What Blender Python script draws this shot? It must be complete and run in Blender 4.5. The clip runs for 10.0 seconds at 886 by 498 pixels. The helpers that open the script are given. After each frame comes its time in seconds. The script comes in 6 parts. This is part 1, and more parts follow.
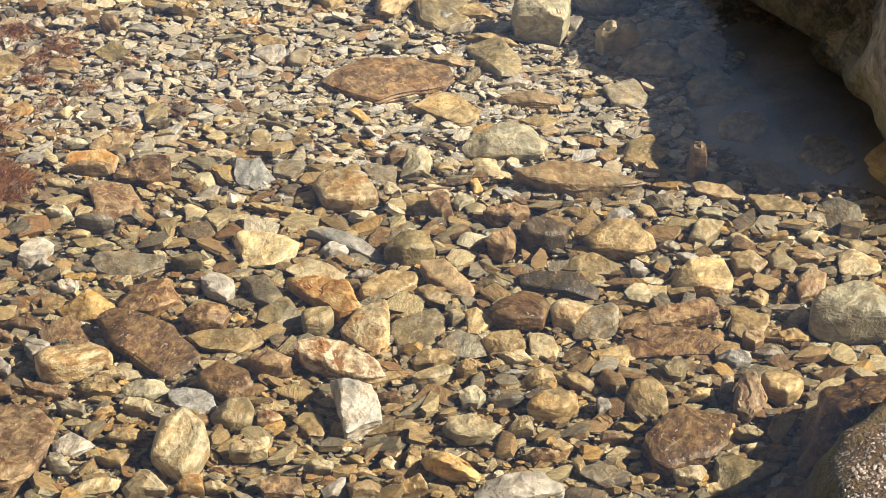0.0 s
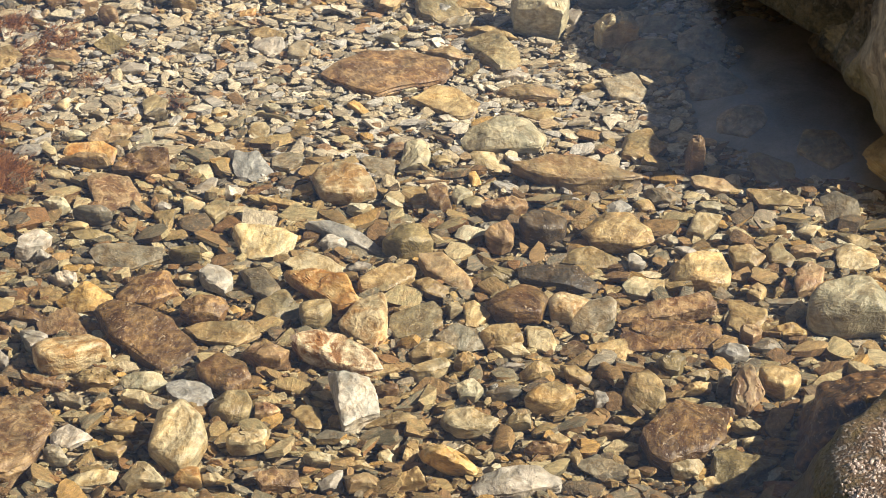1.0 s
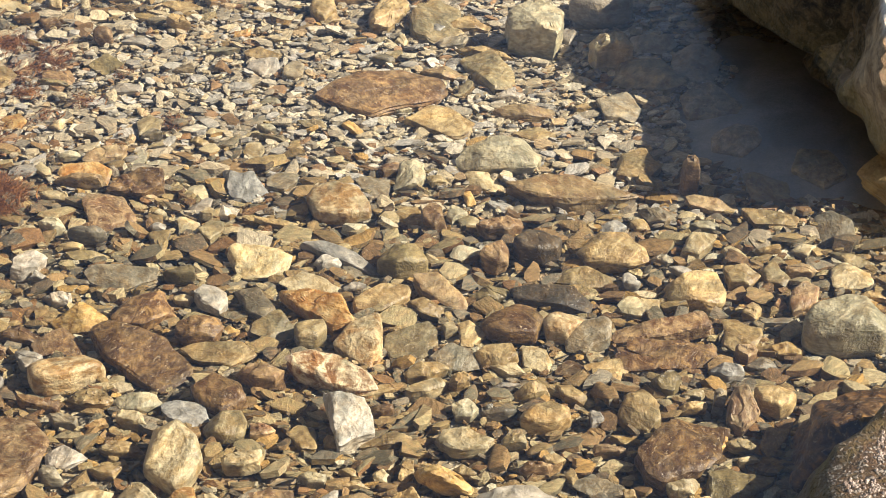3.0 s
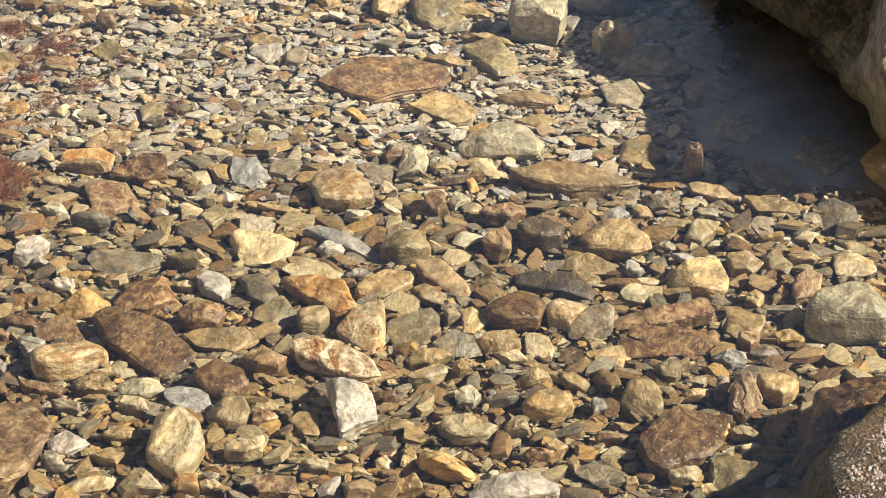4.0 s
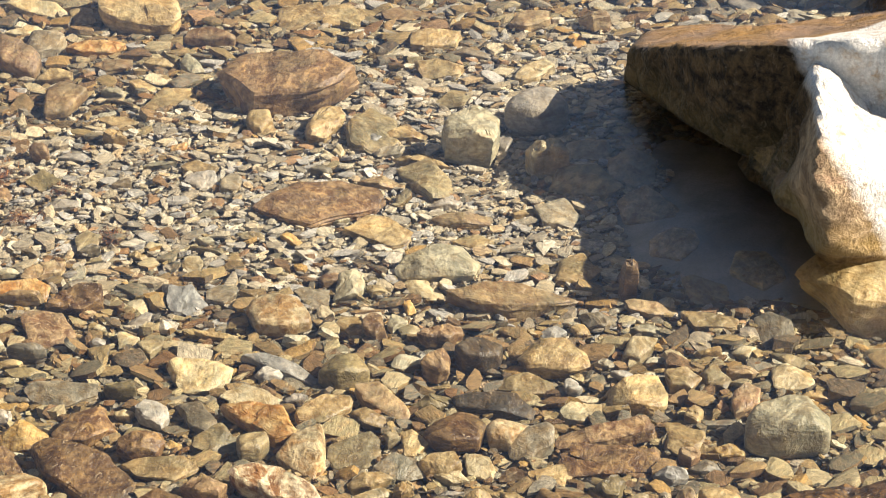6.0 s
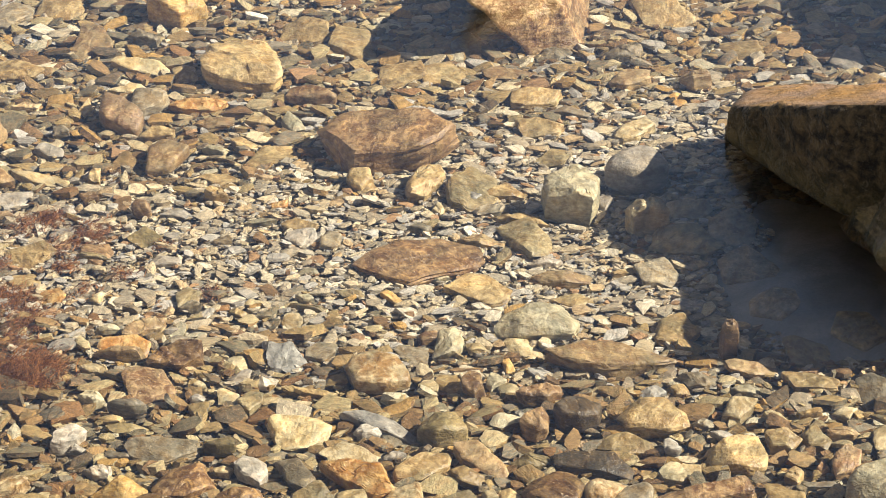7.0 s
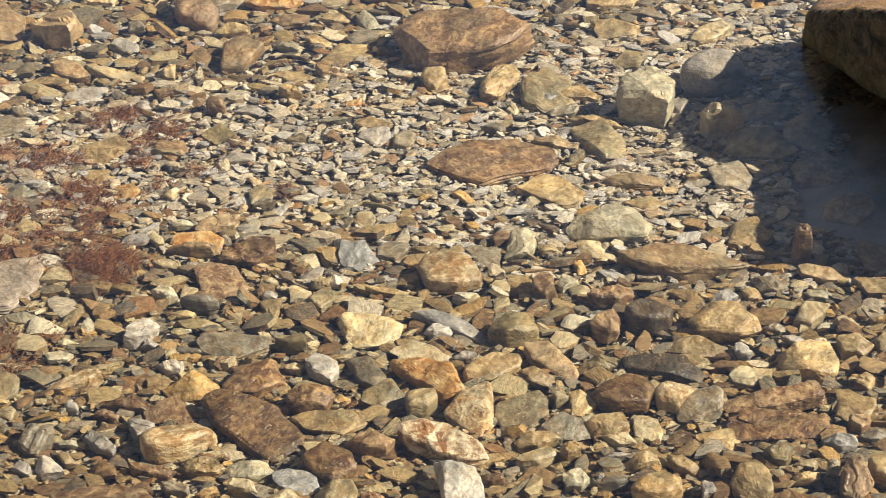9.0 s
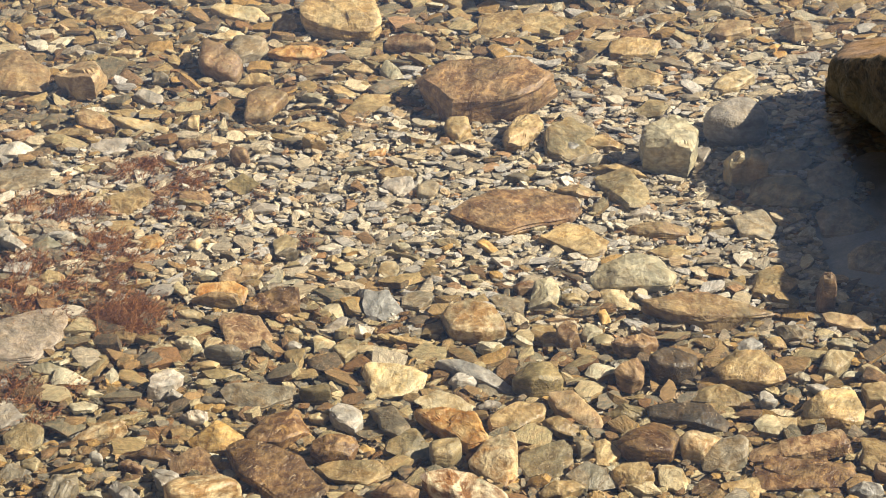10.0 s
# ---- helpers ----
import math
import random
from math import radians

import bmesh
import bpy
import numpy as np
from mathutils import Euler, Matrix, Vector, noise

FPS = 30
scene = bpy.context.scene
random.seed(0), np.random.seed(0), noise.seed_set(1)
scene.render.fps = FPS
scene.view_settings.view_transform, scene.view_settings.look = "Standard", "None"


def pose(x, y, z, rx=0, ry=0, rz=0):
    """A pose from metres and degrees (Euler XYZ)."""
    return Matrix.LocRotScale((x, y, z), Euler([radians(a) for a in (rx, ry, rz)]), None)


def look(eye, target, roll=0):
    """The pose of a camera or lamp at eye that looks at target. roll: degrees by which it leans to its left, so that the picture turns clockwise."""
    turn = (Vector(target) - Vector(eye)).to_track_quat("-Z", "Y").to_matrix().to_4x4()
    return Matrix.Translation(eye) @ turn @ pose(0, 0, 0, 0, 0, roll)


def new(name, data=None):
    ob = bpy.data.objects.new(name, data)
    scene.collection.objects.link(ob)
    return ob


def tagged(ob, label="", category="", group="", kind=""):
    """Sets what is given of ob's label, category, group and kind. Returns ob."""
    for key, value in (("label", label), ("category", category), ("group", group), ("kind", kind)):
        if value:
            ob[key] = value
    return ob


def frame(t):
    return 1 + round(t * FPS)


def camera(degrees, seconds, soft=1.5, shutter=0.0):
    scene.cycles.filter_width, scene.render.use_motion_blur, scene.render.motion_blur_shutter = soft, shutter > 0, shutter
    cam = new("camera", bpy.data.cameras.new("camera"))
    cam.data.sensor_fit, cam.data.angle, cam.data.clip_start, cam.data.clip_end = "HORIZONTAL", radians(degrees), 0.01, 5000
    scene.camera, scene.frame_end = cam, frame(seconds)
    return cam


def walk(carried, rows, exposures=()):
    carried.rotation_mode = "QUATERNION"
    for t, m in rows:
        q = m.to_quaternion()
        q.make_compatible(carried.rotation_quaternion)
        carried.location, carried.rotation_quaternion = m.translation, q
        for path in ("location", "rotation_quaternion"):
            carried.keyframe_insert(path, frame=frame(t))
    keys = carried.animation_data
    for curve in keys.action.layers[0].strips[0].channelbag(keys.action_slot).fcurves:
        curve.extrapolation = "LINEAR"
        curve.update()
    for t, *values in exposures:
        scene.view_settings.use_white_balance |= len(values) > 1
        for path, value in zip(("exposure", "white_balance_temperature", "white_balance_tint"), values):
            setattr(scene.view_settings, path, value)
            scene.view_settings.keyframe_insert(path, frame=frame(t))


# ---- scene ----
cam = camera(20, 10.0, soft=0.9, shutter=0.3)
EYE = (0.0, 0.0, 3.00)
PATH = [
    (0.0, pose(*EYE, 55.614, 0.554, 0.908)),
    (0.5, pose(*EYE, 55.568, 0.504, 1.191)),
    (1.0, pose(*EYE, 55.457, 0.372, 0.981)),
    (1.5, pose(*EYE, 55.541, 0.342, 0.834)),
    (2.0, pose(*EYE, 55.641, 0.474, 0.835)),
    (2.5, pose(*EYE, 55.937, 0.496, 1.009)),
    (2.7, pose(*EYE, 55.962, 0.403, 0.811)),
    (4.0, pose(*EYE, 55.605, 0.321, 0.954)),
    (4.5, pose(*EYE, 55.720, 0.457, 0.799)),
    (5.0, pose(*EYE, 56.038, 0.232, 0.602)),
    (5.2, pose(*EYE, 56.500, 0.000, 0.000)),
    (6.3, pose(*EYE, 58.851, 0.851, -0.949)),
    (6.5, pose(*EYE, 59.099, 1.317, -0.069)),
    (7.0, pose(*EYE, 59.747, 1.568, 1.123)),
    (7.5, pose(*EYE, 59.693, 1.717, 1.811)),
    (8.0, pose(*EYE, 58.910, 1.566, 2.893)),
    (8.5, pose(*EYE, 57.765, 1.189, 2.307)),
    (9.0, pose(*EYE, 57.523, 1.754, 2.954)),
    (9.5, pose(*EYE, 58.011, 2.090, 3.518)),
    (10.0, pose(*EYE, 58.666, 2.191, 3.321)),
]
walk(cam, PATH, [(0.0, 1.40), (5.0, 1.40), (6.5, 1.46), (7.0, 1.46), (7.5, 1.47), (8.0, 1.44), (8.5, 1.34), (9.0, 1.27), (9.5, 1.31), (10.0, 1.36)])

# World: z = 0 is the stony bed, the water lies above it, the camera looks towards +y.
WATER = 0.15

w = bpy.data.worlds.new("sky")
scene.world = w
w.use_nodes = True
SUN_EL, SUN_AZ = 38.4, 99          # degrees above the horizon; degrees from +y towards +x
sky = w.node_tree.nodes.new("ShaderNodeTexSky")
sky.sky_type, sky.sun_disc = "NISHITA", False
sky.sun_elevation, sky.sun_rotation = radians(SUN_EL), radians(SUN_AZ)
w.node_tree.links.new(sky.outputs[0], w.node_tree.nodes["Background"].inputs[0])
w.node_tree.nodes["Background"].inputs[1].default_value = 0.062
sun_data = bpy.data.lights.new("sun", "SUN")
sun_data.energy, sun_data.angle, sun_data.color = 5.0, radians(0.5), (1.0, 0.888, 0.735)
sun = new("sun", sun_data)
sun_dir = Vector((math.cos(radians(SUN_EL)) * math.sin(radians(SUN_AZ)), math.cos(radians(SUN_EL)) * math.cos(radians(SUN_AZ)), math.sin(radians(SUN_EL))))
sun.matrix_world = look(sun_dir * 20, (0, 0, 0))

# ---- materials ----


class Nodes:
    """A short way to write node trees."""

    def __init__(self, name):
        self.mat = bpy.data.materials.new(name)
        self.mat.use_nodes = True
        self.tree = self.mat.node_tree
        self.bsdf = self.tree.nodes["Principled BSDF"]
        self.out = self.tree.nodes["Material Output"]

    def add(self, kind, **inputs):
        n = self.tree.nodes.new("ShaderNode" + kind)
        for key, value in inputs.items():
            s = n.inputs[key.replace("_", " ")]
            if isinstance(value, bpy.types.NodeSocket):
                self.tree.links.new(value, s)
            else:
                s.default_value = value
        return n

    def link(self, a, b):
        self.tree.links.new(a, b)

    def noise(self, vec, scale, detail=4.0, rough=0.6, dist=0.0):
        return self.add("TexNoise", Vector=vec, Scale=scale, Detail=detail, Roughness=rough, Distortion=dist).outputs["Fac"]

    def math(self, op, a, b=0.0, clamp=False):
        n = self.tree.nodes.new("ShaderNodeMath")
        n.operation, n.use_clamp = op, clamp
        for s, value in zip(n.inputs, (a, b)):
            if isinstance(value, bpy.types.NodeSocket):
                self.link(value, s)
            else:
                s.default_value = value
        return n.outputs[0]

    def ramp(self, fac, stops, interp="LINEAR"):
        n = self.tree.nodes.new("ShaderNodeValToRGB")
        cr = n.color_ramp
        cr.interpolation = interp
        while len(cr.elements) < len(stops):
            cr.elements.new(0.5)
        for e, (p, c) in zip(cr.elements, stops):
            e.position = p
            e.color = (*c, 1) if len(c) == 3 else (c[0], c[0], c[0], 1)
        self.link(fac, n.inputs[0])
        return n.outputs[0]

    def mix(self, fac, a, b, mode="MIX"):
        n = self.tree.nodes.new("ShaderNodeMix")
        n.data_type, n.blend_type = "RGBA", mode
        for s, value in ((n.inputs[0], fac), (n.inputs[6], a), (n.inputs[7], b)):
            if isinstance(value, bpy.types.NodeSocket):
                self.link(value, s)
            else:
                s.default_value = (*value, 1) if isinstance(value, tuple) else value
        return n.outputs[2]

    def bump(self, height, strength, distance):
        n = self.add("Bump", Height=height, Strength=strength, Distance=distance)
        self.link(n.outputs[0], self.bsdf.inputs["Normal"])

    def finish(self, color, rough=0.75, spec=0.18):
        self.link(color, self.bsdf.inputs["Base Color"])
        if isinstance(rough, bpy.types.NodeSocket):
            self.link(rough, self.bsdf.inputs["Roughness"])
        else:
            self.bsdf.inputs["Roughness"].default_value = rough
        self.bsdf.inputs["Specular IOR Level"].default_value = spec
        return self.mat


def stone_material(name, base, vein, patch, amount=0.5, bands=0.5):
    """Wet schist: bands of base and vein along the foliation, a brown film in blotches (patch), painted highlights on
    edges and flecks, and fine relief.
    """
    n = Nodes(name)
    at = n.add("TexCoord").outputs["Object"]
    info = n.add("ObjectInfo").outputs["Random"]
    shift = n.add("CombineXYZ", X=n.math("MULTIPLY", info, 37.0), Y=n.math("MULTIPLY", info, 91.0)).outputs[0]
    vec = n.add("VectorMath", Vector=at).outputs[0]
    vec.node.operation = "ADD"
    n.link(shift, vec.node.inputs[1])
    turned = n.add("VectorRotate", Vector=vec, Angle=n.math("MULTIPLY", info, 25.0)).outputs[0]
    turned.node.rotation_type = "Z_AXIS"
    lay = n.add("Mapping", Vector=turned).outputs[0]
    lay.node.inputs["Scale"].default_value = (1.0, 2.2, 4.5)
    lay.node.inputs["Rotation"].default_value = (0.35, 0.15, 0.3)
    streak = n.noise(lay, 15.0, 5.0, 0.6, 1.2)
    thin = n.noise(lay, 30.0, 3.0, 0.55, 0.5)
    blotch = n.noise(vec, 26.0, 5.0, 0.62, 1.0)
    smear = n.noise(turned, 32.0, 4.0, 0.6, 1.6)
    cloud = n.noise(vec, 13.0, 3.0, 0.5, 0.8)
    fine = n.noise(vec, 120.0, 3.0, 0.6)
    col = n.mix(n.ramp(streak, [(0.36, (0.0,)), (0.62, (1.0,))]), base, vein)
    film = n.math("MULTIPLY", n.ramp(blotch, [(0.49 - 0.16 * amount, (0.0,)), (0.64 - 0.10 * amount, (1.0,))]), min(1.0, amount + 0.35))
    col = n.mix(film, col, patch)
    # golden smears: the stone's mottling, with bright highlights painted in
    glow = n.math("MULTIPLY", n.ramp(smear, [(0.53, (0.0,)), (0.66, (1.0,))]), 0.35 + 0.5 * amount)
    col = n.mix(glow, col, tuple(min(0.7, 1.1 * c + d) for c, d in zip(vein, (0.05, 0.02, -0.02))))
    pit = n.math("MULTIPLY", n.ramp(smear, [(0.34, (1.0,)), (0.46, (0.0,))]), 0.25 + 0.5 * amount)
    col = n.mix(pit, col, tuple(0.6 * c for c in patch))
    col = n.mix(0.4, col, n.ramp(thin, [(0.30, (0.5,)), (0.5, (1.0,)), (0.70, (1.5,))]), "MULTIPLY")
    col = n.mix(0.35, col, n.ramp(fine, [(0.30, (0.5,)), (0.5, (1.0,)), (0.70, (1.5,))]), "MULTIPLY")
    col = n.mix(0.8, col, n.ramp(cloud, [(0.3, (0.54, 0.58, 0.58)), (0.5, (1.0,)), (0.7, (1.45, 1.40, 1.28))]), "MULTIPLY")
    col = n.mix(1.0, col, n.ramp(info, [(0.0, (0.56, 0.54, 0.48)), (1.0, (1.00, 0.965, 0.87))]), "MULTIPLY")
    # edge glints painted in: convex edges get a paler colour
    edge = n.ramp(n.math("ADD", n.add("NewGeometry").outputs["Pointiness"], n.math("MULTIPLY", n.math("SUBTRACT", thin, 0.5), 0.12)), [(0.54, (0.0,)), (0.64, (0.4,))])
    # pale flecks paint in the small wet highlights
    fleck = n.math("MULTIPLY", n.ramp(n.noise(lay, 70.0, 3.0, 0.6, 0.4), [(0.60, (0.0,)), (0.68, (1.0,))]), n.ramp(blotch, [(0.42, (0.1,)), (0.56, (0.75,))]))
    col = n.mix(n.math("MULTIPLY", fleck, amount), col, (0.62, 0.50, 0.33))
    col = n.mix(edge, col, tuple(min(0.62, 1.15 * c + 0.05) for c in vein))
    h = n.math("ADD", n.math("MULTIPLY", streak, bands * 0.5), n.math("MULTIPLY", thin, 0.22))
    h = n.math("ADD", h, n.math("ADD", n.math("MULTIPLY", fine, 0.3), n.math("MULTIPLY", smear, 0.35)))
    n.bump(h, 0.8, 0.011)
    return n.finish(col, n.ramp(smear, [(0.3, (0.28,)), (0.7, (0.65,))]), 0.4)


BASES = {
    "tan": ((0.31, 0.225, 0.11), (0.46, 0.37, 0.215), (0.21, 0.13, 0.05), 0.45),
    "ochre": ((0.38, 0.28, 0.135), (0.48, 0.39, 0.23), (0.25, 0.16, 0.065), 0.4),
    "olive": ((0.21, 0.165, 0.08), (0.30, 0.25, 0.14), (0.13, 0.10, 0.05), 0.4),
    "cream": ((0.43, 0.36, 0.23), (0.56, 0.50, 0.36), (0.33, 0.23, 0.10), 0.4),
    "creamgold": ((0.49, 0.385, 0.205), (0.59, 0.515, 0.345), (0.40, 0.275, 0.115), 0.3),
    "golden": ((0.50, 0.31, 0.09), (0.58, 0.44, 0.22), (0.30, 0.16, 0.05), 0.4),
    "white": ((0.41, 0.39, 0.36), (0.53, 0.515, 0.49), (0.33, 0.27, 0.20), 0.3),
    "pale": ((0.36, 0.335, 0.31), (0.46, 0.435, 0.41), (0.28, 0.23, 0.17), 0.3),
    "sage": ((0.33, 0.31, 0.225), (0.43, 0.41, 0.32), (0.25, 0.20, 0.12), 0.35),
    "grey": ((0.20, 0.18, 0.135), (0.33, 0.30, 0.24), (0.17, 0.12, 0.06), 0.4),
    "greygreen": ((0.21, 0.18, 0.11), (0.34, 0.295, 0.19), (0.19, 0.13, 0.055), 0.4),
    "bluegrey": ((0.26, 0.26, 0.265), (0.43, 0.43, 0.43), (0.18, 0.165, 0.145), 0.3),
    "darkgrey": ((0.13, 0.12, 0.10), (0.22, 0.20, 0.16), (0.14, 0.10, 0.06), 0.4),
    "black": ((0.055, 0.05, 0.045), (0.13, 0.11, 0.085), (0.10, 0.065, 0.03), 0.45),
    "brown": ((0.19, 0.12, 0.065), (0.32, 0.23, 0.135), (0.11, 0.06, 0.03), 0.55),
    "rust": ((0.25, 0.16, 0.085), (0.40, 0.30, 0.185), (0.14, 0.072, 0.035), 0.6),
    "tanrust": ((0.34, 0.25, 0.14), (0.44, 0.345, 0.21), (0.23, 0.135, 0.065), 0.45),
    "darkrust": ((0.155, 0.092, 0.045), (0.30, 0.20, 0.10), (0.085, 0.043, 0.02), 0.6),
    "wetrust": ((0.075, 0.042, 0.021), (0.27, 0.155, 0.07), (0.045, 0.025, 0.014), 0.7),
    "orange": ((0.46, 0.27, 0.09), (0.56, 0.42, 0.22), (0.36, 0.16, 0.04), 0.5),
    "pinkish": ((0.33, 0.23, 0.135), (0.42, 0.32, 0.20), (0.22, 0.12, 0.07), 0.4),
    "creamrust": ((0.44, 0.345, 0.20), (0.60, 0.52, 0.37), (0.29, 0.165, 0.06), 0.55),
    "mauve": ((0.27, 0.225, 0.19), (0.36, 0.315, 0.27), (0.20, 0.15, 0.10), 0.35),
    "whiterust": ((0.54, 0.41, 0.245), (0.66, 0.60, 0.48), (0.20, 0.10, 0.04), 0.7),
}
WORDS = {
    "tan": "tan", "ochre": "ochre-brown", "olive": "olive-brown", "cream": "cream", "creamgold": "golden cream banded", "golden": "golden yellow",
    "white": "chalky white", "pale": "pale grey", "grey": "grey", "sage": "pale sage-grey", "greygreen": "grey-green", "bluegrey": "bluish grey streaked", "darkgrey": "dark grey",
    "black": "blackish brown", "brown": "brown", "rust": "rust-brown", "tanrust": "tan and rust", "darkrust": "dark rust-brown", "wetrust": "dark wet rust", "orange": "rusty orange",
    "pinkish": "pinkish brown", "creamrust": "cream and rust", "mauve": "mauve-grey", "whiterust": "white and rust",
}
KINDS = {"slab": ("stone", "angular schist slab"), "plate": ("stone", "thin flat schist plate"), "cobble": ("stone", "blunt-edged cobble"), "round": ("stone", "smooth rounded cobble"), "wedge": ("stone", "chunky wedge-shaped stone"), "block": ("stone", "squarish split block")}
STONE = {k: stone_material("stone_" + k, *v) for k, v in BASES.items()}


GREYS = [(0.0, (0.24, 0.20, 0.13)), (0.10, (0.33, 0.28, 0.185)), (0.22, (0.27, 0.25, 0.20)), (0.34, (0.40, 0.33, 0.20)), (0.46, (0.20, 0.175, 0.12)),
         (0.55, (0.44, 0.39, 0.28)), (0.66, (0.33, 0.27, 0.16)), (0.75, (0.31, 0.29, 0.24)), (0.83, (0.25, 0.15, 0.07)), (0.89, (0.46, 0.40, 0.265)),
         (0.945, (0.37, 0.27, 0.14)), (0.985, (0.50, 0.46, 0.37))]
BROWNS = [(0.0, (0.27, 0.185, 0.085)), (0.12, (0.19, 0.165, 0.11)), (0.22, (0.36, 0.26, 0.12)), (0.33, (0.17, 0.10, 0.045)), (0.43, (0.42, 0.34, 0.19)),
          (0.53, (0.23, 0.20, 0.15)), (0.62, (0.30, 0.19, 0.085)), (0.71, (0.13, 0.10, 0.065)), (0.79, (0.50, 0.41, 0.25)), (0.87, (0.44, 0.27, 0.09)),
          (0.93, (0.24, 0.125, 0.05)), (0.97, (0.64, 0.58, 0.44))]


def shingle_material(name, palette, lighter, film, blue):
    """Small chips, each of its own colour out of those of the bed."""
    n = Nodes(name)
    rnd = n.add("NewGeometry").outputs["Random Per Island"]
    at = n.add("TexCoord").outputs["Object"]
    pick = n.ramp(rnd, palette, "CONSTANT")
    tone = n.ramp(n.math("FRACT", n.math("MULTIPLY", rnd, 83.0)), [(0.0, (0.78 * lighter,)), (1.0, (1.15 * lighter,))])
    col = n.mix(1.0, pick, tone, "MULTIPLY")
    col = n.mix(1.0, col, (0.98, 0.995, blue), "MULTIPLY")
    slant = n.add("CombineXYZ", X=n.math("MULTIPLY", rnd, 19.0), Y=n.math("MULTIPLY", rnd, 53.0)).outputs[0]
    vec = n.add("VectorMath", Vector=at).outputs[0]
    vec.node.operation = "ADD"
    n.link(slant, vec.node.inputs[1])
    turned = n.add("VectorRotate", Vector=vec, Angle=n.math("MULTIPLY", rnd, 40.0)).outputs[0]
    turned.node.rotation_type = "Z_AXIS"
    lay = n.add("Mapping", Vector=turned).outputs[0]
    lay.node.inputs["Scale"].default_value = (1.0, 3.0, 5.0)
    a, b = n.noise(lay, 42.0, 6.0, 0.68, 0.6), n.noise(vec, 300.0, 3.0, 0.7)
    c = n.noise(vec, 60.0, 5.0, 0.7, 0.5)
    wide = n.noise(at, 1.7, 3.0, 0.6)
    stain = n.math("MULTIPLY", n.ramp(c, [(0.46, (0.0,)), (0.58, (1.0,))]), n.ramp(wide, [(0.40, (film * 0.5,)), (0.62, (film,))]))
    col = n.mix(stain, col, (0.21, 0.12, 0.05))
    col = n.mix(0.9, col, n.ramp(a, [(0.28, (0.42,)), (0.5, (1.0,)), (0.72, (1.6,))]), "MULTIPLY")
    col = n.mix(0.8, col, n.ramp(c, [(0.3, (0.6,)), (0.5, (1.0,)), (0.7, (1.35,))]), "MULTIPLY")
    fleck = n.ramp(b, [(0.62, (0.0,)), (0.70, (1.0,))])
    col = n.mix(n.math("MULTIPLY", fleck, 0.4), col, (0.72, 0.66, 0.5))
    n.bump(n.math("ADD", a, n.math("MULTIPLY", b, 0.3)), 0.85, 0.007)
    return n.finish(col, 0.58, 0.3)


def bed_material():
    """Packed pebbles on gravelly sand: cells of stone colours with rounded relief, grit between them."""
    n = Nodes("gravelly_sand")
    at = n.add("TexCoord").outputs["Object"]
    warp = n.add("VectorMath", Vector=at).outputs[0]
    warp.node.operation = "ADD"
    n.link(n.add("VectorMath", Vector=n.add("TexNoise", Vector=at, Scale=22.0, Detail=3.0).outputs["Color"]).outputs[0], warp.node.inputs[1])
    shake = warp.node.inputs[1].links[0].from_node
    shake.operation = "MULTIPLY"
    shake.inputs[1].default_value = (0.03, 0.03, 0.0)
    pebbles = n.add("TexVoronoi", Vector=warp, Scale=26.0)
    edge = n.add("TexVoronoi", Vector=warp, Scale=26.0)
    edge.feature = "DISTANCE_TO_EDGE"
    grit = n.add("TexVoronoi", Vector=at, Scale=130.0)
    pick = n.add("SeparateColor", Color=pebbles.outputs["Color"]).outputs[0]
    speck = n.add("SeparateColor", Color=grit.outputs["Color"]).outputs[0]
    big, fine = n.noise(at, 1.4, 5.0, 0.6), n.noise(at, 90.0, 5.0, 0.7)
    col = n.mix(n.ramp(big, [(0.4, (0.0,)), (0.6, (1.0,))]), n.ramp(pick, BROWNS, "CONSTANT"), n.ramp(pick, GREYS, "CONSTANT"))
    col = n.mix(0.8, col, n.ramp(fine, [(0.28, (0.45,)), (0.5, (0.85,)), (0.72, (1.25,))]), "MULTIPLY")
    sand = n.mix(speck, (0.11, 0.085, 0.05), (0.27, 0.225, 0.15))
    stone_here = n.ramp(edge.outputs["Distance"], [(0.04, (0.0,)), (0.08, (1.0,))])
    col = n.mix(stone_here, sand, col)
    h = n.ramp(edge.outputs["Distance"], [(0.0, (0.0,)), (0.12, (0.7,)), (0.4, (1.0,))])
    n.bump(n.math("ADD", h, n.math("MULTIPLY", grit.outputs["Distance"], 0.15)), 1.0, 0.035)
    return n.finish(col, 0.75, 0.2)


